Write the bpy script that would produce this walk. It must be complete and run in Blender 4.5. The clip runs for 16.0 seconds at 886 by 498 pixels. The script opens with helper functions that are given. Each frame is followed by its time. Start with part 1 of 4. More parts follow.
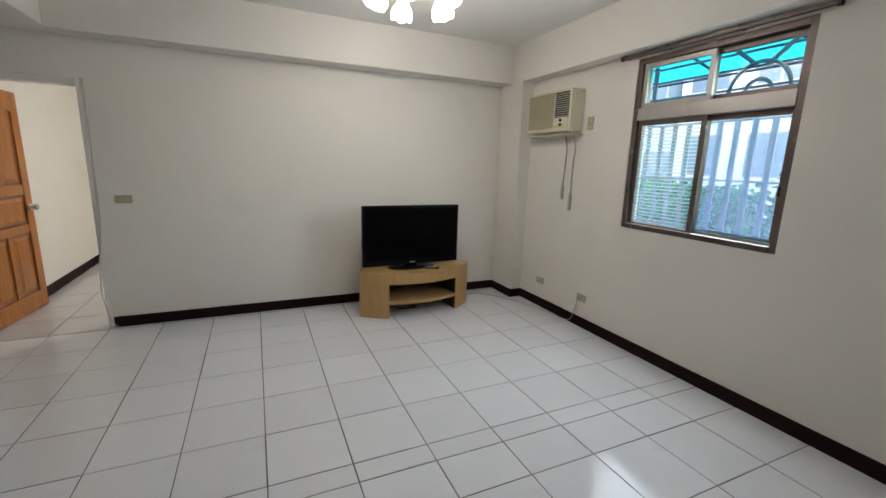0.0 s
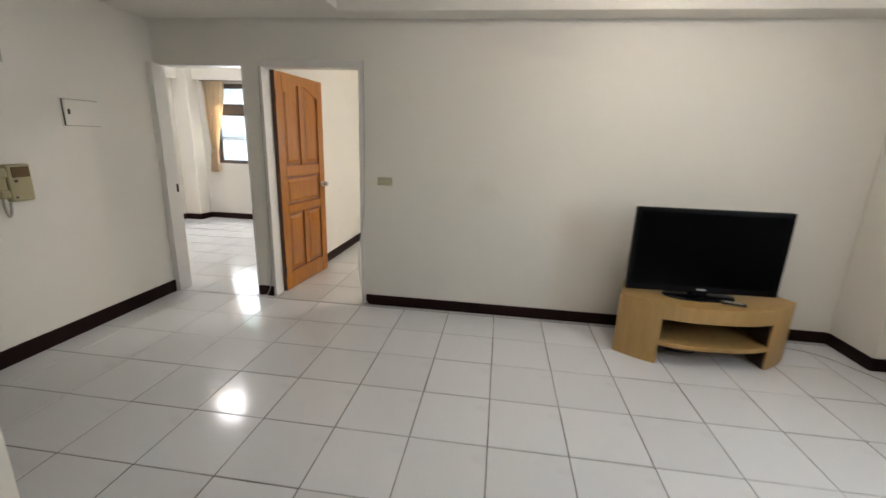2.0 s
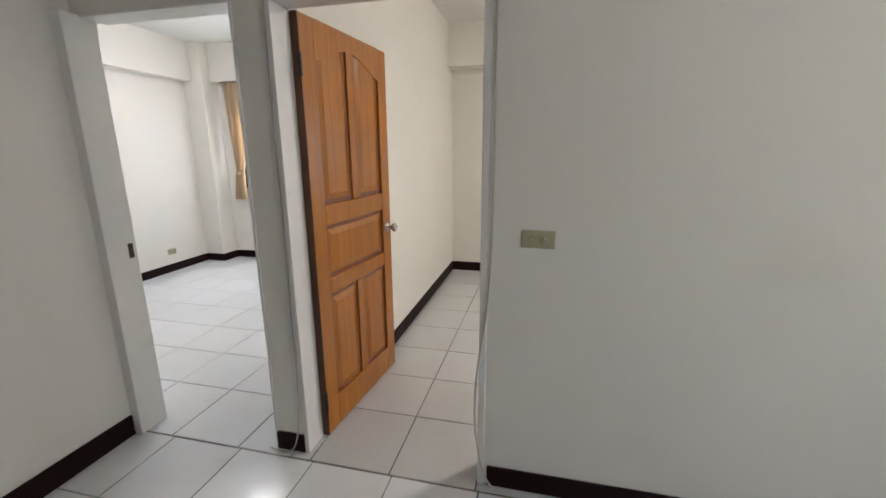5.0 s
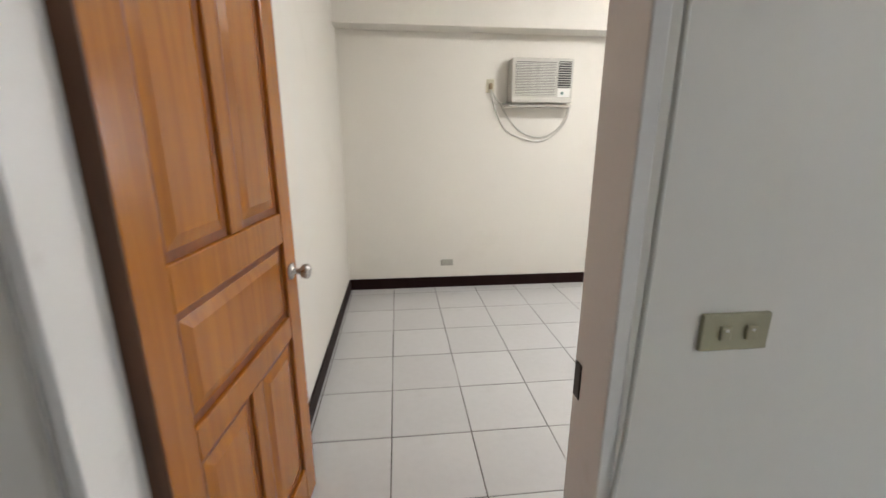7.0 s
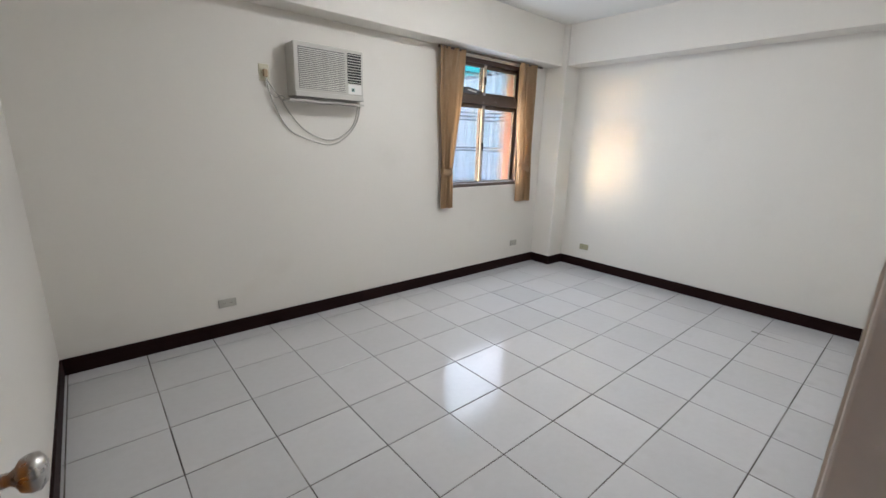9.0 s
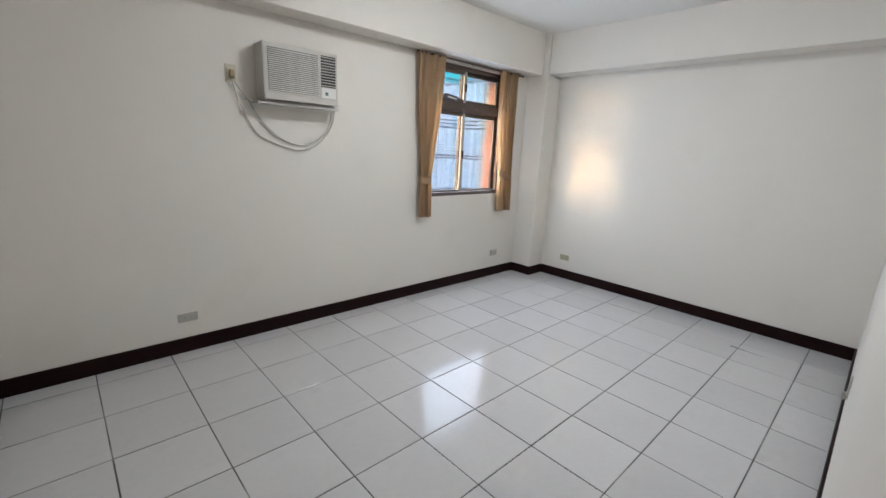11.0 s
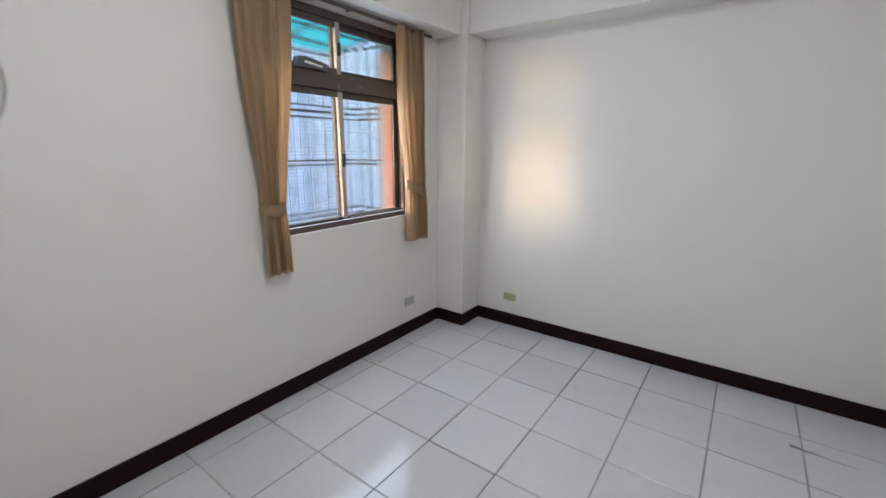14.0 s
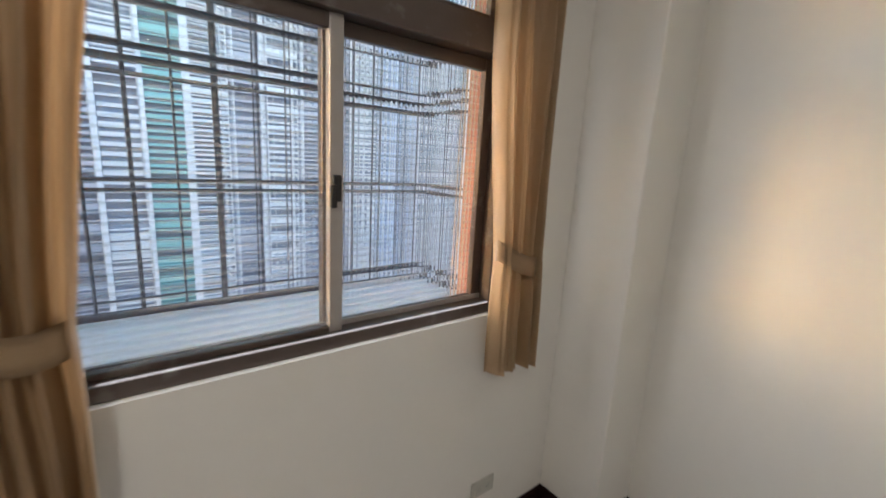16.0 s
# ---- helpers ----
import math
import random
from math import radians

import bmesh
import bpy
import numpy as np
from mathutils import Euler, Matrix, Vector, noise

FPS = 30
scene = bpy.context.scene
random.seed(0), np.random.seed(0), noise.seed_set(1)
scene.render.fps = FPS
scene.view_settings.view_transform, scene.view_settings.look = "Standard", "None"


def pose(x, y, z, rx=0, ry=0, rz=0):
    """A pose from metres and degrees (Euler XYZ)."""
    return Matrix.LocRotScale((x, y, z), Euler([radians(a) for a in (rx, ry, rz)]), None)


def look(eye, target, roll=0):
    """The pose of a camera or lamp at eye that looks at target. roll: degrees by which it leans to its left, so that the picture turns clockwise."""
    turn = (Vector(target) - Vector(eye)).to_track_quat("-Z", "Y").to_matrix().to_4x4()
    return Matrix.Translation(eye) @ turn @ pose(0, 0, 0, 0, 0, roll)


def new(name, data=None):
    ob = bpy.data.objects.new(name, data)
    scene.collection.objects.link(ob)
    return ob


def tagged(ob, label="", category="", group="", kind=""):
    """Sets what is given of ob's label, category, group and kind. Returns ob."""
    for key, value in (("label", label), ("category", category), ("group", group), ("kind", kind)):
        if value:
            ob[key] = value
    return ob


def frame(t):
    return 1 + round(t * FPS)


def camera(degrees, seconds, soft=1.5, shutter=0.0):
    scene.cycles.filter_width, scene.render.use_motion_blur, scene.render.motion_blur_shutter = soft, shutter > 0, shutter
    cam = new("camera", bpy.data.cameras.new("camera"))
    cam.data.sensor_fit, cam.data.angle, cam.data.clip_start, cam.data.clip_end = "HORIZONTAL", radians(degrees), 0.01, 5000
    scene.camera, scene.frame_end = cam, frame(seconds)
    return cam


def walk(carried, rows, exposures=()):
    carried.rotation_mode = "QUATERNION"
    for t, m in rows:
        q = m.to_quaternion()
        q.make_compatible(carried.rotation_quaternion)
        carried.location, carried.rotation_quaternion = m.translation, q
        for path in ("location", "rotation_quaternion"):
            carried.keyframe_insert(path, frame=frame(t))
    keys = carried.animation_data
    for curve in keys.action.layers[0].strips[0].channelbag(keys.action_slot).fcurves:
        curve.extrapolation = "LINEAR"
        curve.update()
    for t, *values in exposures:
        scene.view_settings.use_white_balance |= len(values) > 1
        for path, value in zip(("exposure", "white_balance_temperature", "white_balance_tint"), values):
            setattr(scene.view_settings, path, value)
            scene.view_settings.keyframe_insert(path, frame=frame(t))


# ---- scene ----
cam = camera(93.7, 16.0, 1.5, 0.45)

PATH = [
    (0, (-0.082, -0.168, 1.511), (0.726, 1.617, 1.11), 1.7),
    (0.5, (-0.086, -0.107, 1.534), (0.621, 1.719, 1.129), 1.8),
    (1, (-0.004, 0.095, 1.486), (0.329, 2.025, 1.086), 2.8),
    (1.5, (-0.032, 0.378, 1.487), (-0.165, 2.317, 1.014), 4.1),
    (2, (-0.134, 0.703, 1.494), (-0.385, 2.622, 0.989), 2.0),
    (2.5, (-0.244, 1.052, 1.477), (-0.748, 2.936, 1.034), 2.5),
    (3, (-0.391, 1.402, 1.487), (-0.964, 3.271, 1.065), 2.0),
    (3.5, (-0.567, 1.683, 1.496), (-1.067, 3.569, 1.054), -0.2),
    (6, (-1.448, 3.146, 1.455), (-1.798, 5.053, 0.965), 1.3),
    (6.5, (-1.591, 3.351, 1.459), (-1.675, 5.28, 0.936), 0.5),
    (7, (-1.681, 3.605, 1.453), (-1.472, 5.527, 0.941), 0.1),
    (7.5, (-1.783, 3.807, 1.444), (-1.191, 5.642, 0.914), 0.2),
    (8, (-1.886, 3.985, 1.46), (-0.913, 5.648, 0.925), 0.2),
    (8.5, (-1.884, 4.178, 1.452), (-0.754, 5.745, 0.933), 1.2),
    (9, (-1.899, 4.309, 1.477), (-0.633, 5.775, 0.978), 1.7),
    (11.5, (-1.712, 4.427, 1.495), (-0.367, 5.829, 1.02), 2.7),
    (12, (-1.613, 4.583, 1.49), (-0.221, 5.923, 0.976), 2.4),
    (12.5, (-1.43, 4.77, 1.471), (0.057, 5.994, 0.932), 1.7),
    (13, (-1.144, 4.942, 1.477), (0.387, 6.125, 0.968), 0.7),
    (13.5, (-0.773, 5.141, 1.516), (0.755, 6.326, 1.009), 1.7),
    (14, (-0.407, 5.43, 1.523), (1.166, 6.571, 1.051), 0.4),
    (14.5, (-0.006, 5.637, 1.527), (1.479, 6.902, 1.086), 0.5),
    (15, (0.362, 5.961, 1.518), (1.767, 7.317, 1.084), 1.1),
    (15.5, (0.689, 6.303, 1.525), (2.03, 7.726, 1.104), 1.2),
    (16, (1.028, 6.578, 1.526), (2.241, 8.117, 1.125), 3.2),
]

EXPOSURES = [(0.0, 3.04, 6400, 11), (1.0, 2.98, 6550, 12), (1.5, 3.14, 6600, 11), (2.5, 3.32, 6800, 12), (3.5, 3.26, 6750, 12), (6.0, 3.14, 6100, 12), (7.0, 3.3, 6100, 12), (8.0, 3.0, 6000, 11),
             (9.0, 2.7, 5700, 12), (12.5, 2.6, 5620, 12), (14.0, 2.42, 5550, 12), (15.5, 2.12, 6100, 13), (16.0, 2.04, 6250, 14)]
walk(cam, [(t, look(eye, target, roll)) for t, eye, target, roll in PATH], EXPOSURES)

# ---- plan, in metres: x east, y north, z up ----
EAST, WEST, TVW, TVB, NORTH, CEIL = 2.73, -3.178, 4.20, 4.325, 7.574, 2.79
BED_W, R1_E, R1_W, SOUTH = -2.177, -2.337, -5.60, -2.0
BLOCK_X, BLOCK_Y = -1.53, 1.56

# ---- world, sun, large lights ----
world = bpy.data.worlds.new("world")
scene.world = world
world.use_nodes = True
wn = world.node_tree.nodes
sky = wn.new("ShaderNodeTexSky")
sky.sky_type, sky.sun_disc = "NISHITA", False
sky.sun_elevation, sky.sun_rotation = radians(6.8), radians(-55)
wn["Background"].inputs["Strength"].default_value = 0.33
world.node_tree.links.new(sky.outputs["Color"], wn["Background"].inputs["Color"])

sun = new("sun", bpy.data.lights.new("sun", "SUN"))
sun.data.energy, sun.data.angle, sun.data.color = 0.060, radians(3.4), (1.0, 0.92, 0.87)
sun.matrix_world = look((-1.24, 0.86, 0.18), (0, 0, 0))


def window_light(name, eye, target, w, h, watts, color):
    ob = new(name, bpy.data.lights.new(name, "AREA"))
    ob.data.shape, ob.data.size, ob.data.size_y, ob.data.energy, ob.data.color = "RECTANGLE", w, h, watts, color
    ob.matrix_world = look(eye, target)
    return ob


window_light("window_light_living", (2.728, 1.82, 1.50), (0, 1.82, 1.3), 1.06, 0.86, 2.1, (0.82, 0.9, 1.0))
window_light("window_light_bedroom", (1.51, 7.590, 1.48), (1.51, 0, 1.2), 1.10, 0.90, 2.6, (0.88, 0.93, 1.0))
window_light("window_light_room", (-4.5, 7.590, 1.48), (-4.5, 0, 1.2), 1.10, 0.90, 2.1, (0.88, 0.93, 1.0))


# ---- materials ----
def material(name, color, rough=0.5, metal=0.0, spec=0.5, var=0.0, scale=6.0, fine=0.0, fine_scale=120.0, bump=0.0, bump_scale=60.0,
             rand=0.0, stain=None, emit=0.0, stretch=None):
    m = bpy.data.materials.new(name)
    m.use_nodes = True
    n, l = m.node_tree.nodes, m.node_tree.links
    b = n["Principled BSDF"]
    b.inputs["Roughness"].default_value, b.inputs["Metallic"].default_value = rough, metal
    b.inputs["Specular IOR Level"].default_value = spec
    co = n.new("ShaderNodeTexCoord").outputs["Object"]
    if stretch:
        mp = n.new("ShaderNodeMapping")
        mp.inputs["Scale"].default_value = stretch
        l.new(co, mp.inputs["Vector"])
        co = mp.outputs["Vector"]

    def noise_tex(s, detail=4.0):
        t = n.new("ShaderNodeTexNoise")
        t.inputs["Scale"].default_value, t.inputs["Detail"].default_value = s, detail
        l.new(co, t.inputs["Vector"])
        return t.outputs["Fac"]

    def mul(a, k, base):
        q = n.new("ShaderNodeMath")
        q.operation = "MULTIPLY_ADD"
        l.new(a, q.inputs[0])
        q.inputs[1].default_value, q.inputs[2].default_value = k, base
        return q.outputs[0]

    def times(a, c):
        q = n.new("ShaderNodeMath")
        q.operation = "MULTIPLY"
        l.new(a, q.inputs[0]), l.new(c, q.inputs[1])
        return q.outputs[0]

    f = None
    if var:
        f = mul(noise_tex(scale), 2 * var, 1 - var)
    if fine:
        g = mul(noise_tex(fine_scale, 2.0), 2 * fine, 1 - fine)
        f = times(f, g) if f else g
    if rand:
        g = mul(n.new("ShaderNodeObjectInfo").outputs["Random"], 2 * rand, 1 - rand)
        f = times(f, g) if f else g
    if f:
        mix = n.new("ShaderNodeVectorMath")
        mix.operation = "SCALE"
        mix.inputs[0].default_value = color
        l.new(f, mix.inputs["Scale"])
        out = mix.outputs[0]
        if stain:
            ramp = n.new("ShaderNodeMapRange")
            ramp.inputs["From Min"].default_value, ramp.inputs["From Max"].default_value = stain[1], stain[1] + 0.12
            l.new(noise_tex(stain[2], 6.0), ramp.inputs["Value"])
            k = mul(ramp.outputs[0], stain[3], 0.0)
            mx = n.new("ShaderNodeMix")
            mx.data_type = "RGBA"
            l.new(k, mx.inputs["Factor"])
            l.new(out, mx.inputs["A"])
            mx.inputs["B"].default_value = (*stain[0], 1)
            out = mx.outputs["Result"]
        l.new(out, b.inputs["Base Color"])
        l.new(mul(noise_tex(scale * 2.3), 0.12, rough - 0.06), b.inputs["Roughness"])
    else:
        b.inputs["Base Color"].default_value = (*color, 1)
    if bump:
        q = n.new("ShaderNodeBump")
        q.inputs["Strength"].default_value, q.inputs["Distance"].default_value = bump, 0.002
        l.new(noise_tex(bump_scale), q.inputs["Height"])
        l.new(q.outputs[0], b.inputs["Normal"])
    if emit:
        b.inputs["Emission Color"].default_value, b.inputs["Emission Strength"].default_value = (*color, 1), emit
    return m


def wood_material(name, dark, light, rough, grain=(14.0, 14.0, 0.9)):
    m = material(name, light, rough)
    n, l = m.node_tree.nodes, m.node_tree.links
    b = n["Principled BSDF"]
    mp = n.new("ShaderNodeMapping")
    mp.inputs["Scale"].default_value = grain
    l.new(n.new("ShaderNodeTexCoord").outputs["Object"], mp.inputs["Vector"])
    t = n.new("ShaderNodeTexNoise")
    t.inputs["Scale"].default_value, t.inputs["Detail"].default_value, t.inputs["Distortion"].default_value = 2.2, 7.0, 0.9
    l.new(mp.outputs[0], t.inputs["Vector"])
    r = n.new("ShaderNodeValToRGB")
    r.color_ramp.elements[0].position, r.color_ramp.elements[1].position = 0.3, 0.72
    r.color_ramp.elements[0].color, r.color_ramp.elements[1].color = (*dark, 1), (*light, 1)
    l.new(t.outputs["Fac"], r.inputs["Fac"])
    l.new(r.outputs["Color"], b.inputs["Base Color"])
    q = n.new("ShaderNodeBump")
    q.inputs["Strength"].default_value, q.inputs["Distance"].default_value = 0.12, 0.001
    l.new(t.outputs["Fac"], q.inputs["Height"])
    l.new(q.outputs[0], b.inputs["Normal"])
    return m


def glass_material(name, tint, gloss=0.10, rough=0.02):
    m = bpy.data.materials.new(name)
    m.use_nodes = True
    n, l = m.node_tree.nodes, m.node_tree.links
    n.remove(n["Principled BSDF"])
    tr, gl, mx = n.new("ShaderNodeBsdfTransparent"), n.new("ShaderNodeBsdfGlossy"), n.new("ShaderNodeMixShader")
    tr.inputs["Color"].default_value = (*tint, 1)
    gl.inputs["Roughness"].default_value = rough
    mx.inputs[0].default_value = gloss
    l.new(tr.outputs[0], mx.inputs[1]), l.new(gl.outputs[0], mx.inputs[2])
    l.new(mx.outputs[0], n["Material Output"].inputs["Surface"])
    return m


def reeded_glass(name, tint, pitch_x, pitch_z, depth):
    """Cross-ribbed patterned glass: small square lenses pressed into the pane."""
    m = bpy.data.materials.new(name)
    m.use_nodes = True
    n, l = m.node_tree.nodes, m.node_tree.links
    n.remove(n["Principled BSDF"])
    rf, gl, mx = n.new("ShaderNodeBsdfRefraction"), n.new("ShaderNodeBsdfGlossy"), n.new("ShaderNodeMixShader")
    rf.inputs["Color"].default_value, rf.inputs["IOR"].default_value, rf.inputs["Roughness"].default_value = (*tint, 1), 1.2, 0.0
    gl.inputs["Roughness"].default_value = 0.05
    mx.inputs[0].default_value = 0.07
    sep = n.new("ShaderNodeSeparateXYZ")
    l.new(n.new("ShaderNodeTexCoord").outputs["Object"], sep.inputs[0])
    waves = []
    for axis, pitch in (("X", pitch_x), ("Z", pitch_z)):
        k = n.new("ShaderNodeMath")
        k.operation = "MULTIPLY"
        k.inputs[1].default_value = 2 * math.pi / pitch
        s = n.new("ShaderNodeMath")
        s.operation = "SINE"
        l.new(sep.outputs[axis], k.inputs[0]), l.new(k.outputs[0], s.inputs[0])
        waves.append(s.outputs[0])
    add = n.new("ShaderNodeMath")
    l.new(waves[0], add.inputs[0]), l.new(waves[1], add.inputs[1])
    bp = n.new("ShaderNodeBump")
    bp.inputs["Strength"].default_value, bp.inputs["Distance"].default_value = 1.0, depth
    l.new(add.outputs[0], bp.inputs["Height"])
    l.new(bp.outputs[0], rf.inputs["Normal"]), l.new(bp.outputs[0], gl.inputs["Normal"])
    l.new(rf.outputs[0], mx.inputs[1]), l.new(gl.outputs[0], mx.inputs[2])
    tl, bd, mr, out = n.new("ShaderNodeBsdfTranslucent"), n.new("ShaderNodeMath"), n.new("ShaderNodeMapRange"), n.new("ShaderNodeMixShader")
    tl.inputs["Color"].default_value = (0.93, 0.93, 1.0, 1)
    bd.operation = "MAXIMUM"
    l.new(waves[1], bd.inputs[0])
    bd.inputs[1].default_value = 0.0
    mr.inputs["To Min"].default_value, mr.inputs["To Max"].default_value = 0.0, 0.11
    l.new(bd.outputs[0], mr.inputs["Value"]), l.new(mr.outputs[0], out.inputs[0])
    l.new(mx.outputs[0], out.inputs[1]), l.new(tl.outputs[0], out.inputs[2])
    l.new(out.outputs[0], n["Material Output"].inputs["Surface"])
    return m


REEDED = reeded_glass("cross_reeded_glass", (0.95, 0.97, 1.0), 0.017, 0.021, 0.00042)
LINED = bpy.data.materials.new("lined_glass")
LINED.use_nodes = True
_n, _l = LINED.node_tree.nodes, LINED.node_tree.links
_n.remove(_n["Principled BSDF"])
_d, _t, _m, _w = _n.new("ShaderNodeBsdfTransparent"), _n.new("ShaderNodeBsdfTranslucent"), _n.new("ShaderNodeMixShader"), _n.new("ShaderNodeTexWave")
_t.inputs["Color"].default_value = (0.88, 0.91, 1.0, 1)
_w.bands_direction, _w.wave_profile = "Z", "SIN"
_w.inputs["Scale"].default_value, _w.inputs["Distortion"].default_value = 12.0, 0.15
_r = _n.new("ShaderNodeMapRange")
_r.inputs["To Min"].default_value, _r.inputs["To Max"].default_value = 0.05, 0.36
_l.new(_n.new("ShaderNodeTexCoord").outputs["Object"], _w.inputs["Vector"]), _l.new(_w.outputs["Fac"], _r.inputs["Value"]), _l.new(_r.outputs[0], _m.inputs[0])
_l.new(_d.outputs[0], _m.inputs[1]), _l.new(_t.outputs[0], _m.inputs[2]), _l.new(_m.outputs[0], _n["Material Output"].inputs["Surface"])
SCREEN = bpy.data.materials.new("insect_screen")
SCREEN.use_nodes = True
_n, _l = SCREEN.node_tree.nodes, SCREEN.node_tree.links
_n.remove(_n["Principled BSDF"])
_d, _t, _m = _n.new("ShaderNodeBsdfTransparent"), _n.new("ShaderNodeBsdfTranslucent"), _n.new("ShaderNodeMixShader")
_t.inputs["Color"].default_value = (0.77, 0.77, 0.95, 1)
_m.inputs[0].default_value = 0.21
_l.new(_d.outputs[0], _m.inputs[1]), _l.new(_t.outputs[0], _m.inputs[2]), _l.new(_m.outputs[0], _n["Material Output"].inputs["Surface"])
PAINT = material("wall_paint", (0.755, 0.722, 0.66), 0.6, spec=0.3, var=0.03, scale=1.3, fine=0.012, fine_scale=35, bump=0.12, bump_scale=45,
                 stain=((0.62, 0.58, 0.50), 0.62, 1.7, 0.25))
CEIL_PAINT = material("ceiling_paint", (0.78, 0.765, 0.72), 0.7, spec=0.2, var=0.03, scale=1.1, bump=0.08, bump_scale=50)
TRIM = material("trim_paint", (0.74, 0.715, 0.68), 0.35, var=0.04, scale=4, fine=0.02, bump=0.1, bump_scale=30, stain=((0.45, 0.40, 0.34), 0.64, 5.0, 0.35))
TILE_M = material("floor_tile", (0.72, 0.725, 0.74), 0.14, spec=0.42, var=0.03, scale=3.0, fine=0.02, fine_scale=55, rand=0.035,
                  bump=0.08, bump_scale=9, stain=((0.46, 0.43, 0.39), 0.56, 2.6, 0.30))
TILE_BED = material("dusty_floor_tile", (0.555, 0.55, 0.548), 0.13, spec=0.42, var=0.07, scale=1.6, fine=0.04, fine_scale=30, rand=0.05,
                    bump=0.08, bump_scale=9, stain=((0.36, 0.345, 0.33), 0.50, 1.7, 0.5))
GROUT = material("grout", (0.075, 0.062, 0.054), 0.9, var=0.35, scale=5, fine=0.25, fine_scale=30, stain=((0.40, 0.38, 0.35), 0.54, 1.9, 0.8))
BASE_M = material("baseboard_tile", (0.016, 0.0062, 0.0058), 0.5, spec=0.10, var=0.25, scale=7, fine=0.1, bump=0.06, bump_scale=25, stain=((0.03, 0.02, 0.018), 0.66, 6.0, 0.3))
DOOR_WOOD = wood_material("door_wood", (0.31, 0.099, 0.007), (0.43, 0.153, 0.010), 0.24, (16.0, 16.0, 0.8))
DOOR_GROOVE_SHADE = wood_material("shaded_groove_wood", (0.17, 0.046, 0.004), (0.24, 0.070, 0.006), 0.4, (16.0, 16.0, 0.8))
DOOR_EDGE_SHADE = wood_material("shaded_door_edge_wood", (0.07, 0.027, 0.009), (0.13, 0.05, 0.018), 0.5)
MAPLE = wood_material("maple_veneer", (0.40, 0.235, 0.080), (0.47, 0.30, 0.110), 0.42, (9.0, 9.0, 1.2))
STAND_SHADE = material("stand_interior_shade", (0.045, 0.026, 0.015), 0.55, var=0.2)
TV_BLACK = material("tv_plastic", (0.004, 0.004, 0.005), 0.25, spec=0.12, var=0.2, scale=20)
TV_SCREEN = material("tv_screen", (0.002, 0.002, 0.0025), 0.10, spec=0.04, var=0.2, scale=3)
STEEL = material("brushed_steel", (0.50, 0.48, 0.45), 0.28, 1.0, var=0.1, scale=30)
DARK_METAL = material("dark_metal", (0.05, 0.042, 0.038), 0.4, 0.7, var=0.25, scale=25)
ALU = material("brown_aluminium", (0.12, 0.092, 0.078), 0.36, 0.55, var=0.12, scale=9, fine=0.05, stain=((0.34, 0.31, 0.28), 0.6, 14.0, 0.35))
ALU_LIGHT = material("worn_aluminium", (0.42, 0.39, 0.36), 0.36, 0.4, var=0.1, scale=9, stain=((0.25, 0.22, 0.2), 0.6, 12.0, 0.3))
IVORY = material("aged_ivory_plastic", (0.40, 0.37, 0.24), 0.42, var=0.06, scale=15, fine=0.04)
GREY_PLASTIC = material("grey_plastic", (0.44, 0.425, 0.37), 0.45, var=0.08, scale=18)
WHITE_PLASTIC = material("white_plastic", (0.74, 0.73, 0.69), 0.35, var=0.04, scale=10, fine=0.02)
CREAM = material("cream_plastic", (0.60, 0.56, 0.42), 0.4, var=0.06, scale=12)
BEIGE_PANEL = material("beige_panel", (0.33, 0.285, 0.18), 0.45, var=0.08, scale=7)
BLACK = material("black_plastic", (0.014, 0.013, 0.012), 0.4, var=0.2, scale=20)
CABLE = material("white_cable", (0.54, 0.52, 0.47), 0.45, var=0.06, scale=20)
CABLE_GREY = material("grey_cable", (0.40, 0.38, 0.35), 0.5, var=0.06, scale=20)
ORANGE = material("orange_plug", (0.36, 0.26, 0.15), 0.4, var=0.1, scale=30)
CURTAIN = material("curtain_cloth", (0.53, 0.365, 0.205), 0.48, spec=0.4, var=0.07, scale=5, fine=0.07, fine_scale=260, bump=0.3, bump_scale=420)
# pale cloth, its colour raised in place of daylight shining through
CURTAIN_BACKLIT = material("backlit_curtain_cloth", (0.80, 0.63, 0.43), 0.75, spec=0.2, var=0.07, scale=5, fine=0.06, fine_scale=260, bump=0.3, bump_scale=420)
GLASS = glass_material("window_glass", (0.90, 0.94, 1.0), 0.003)
GUARD_PALE = material("pale_guard_steel", (0.20, 0.23, 0.27), 0.55, 0.1, var=0.15, scale=15)
GUARD = material("guard_steel", (0.075, 0.075, 0.10), 0.5, 0.3, var=0.2, scale=20)
SLAB = material("sill_slab", (0.62, 0.63, 0.68), 0.6, var=0.08, scale=6, fine=0.05, bump=0.2, bump_scale=30)
BRICK_M = material("orange_wall_tile", (0.48, 0.175, 0.115), 0.55, var=0.1, scale=12, rand=0.08, bump=0.2)
MORTAR = material("mortar", (0.45, 0.32, 0.25), 0.9, var=0.2, scale=20)
FACADE = material("facade_tile", (0.74, 0.74, 0.78), 0.6, var=0.1, scale=0.6, fine=0.1, fine_scale=8, stain=((0.35, 0.35, 0.36), 0.58, 0.8, 0.5))
FACADE_B = material("facade_grey", (0.52, 0.52, 0.58), 0.6, var=0.12, scale=0.5, fine=0.08, fine_scale=9, stain=((0.2, 0.2, 0.22), 0.58, 0.8, 0.5))
FAR_GLASS = material("far_window_glass", (0.20, 0.24, 0.29), 0.15, var=0.3, scale=2)
GROUND = material("yard_concrete", (0.30, 0.29, 0.28), 0.85, var=0.2, scale=0.6, fine=0.1, bump=0.3)
LEAF = material("hedge_leaf", (0.06, 0.20, 0.07), 0.85, spec=0.1, var=0.3, scale=3)
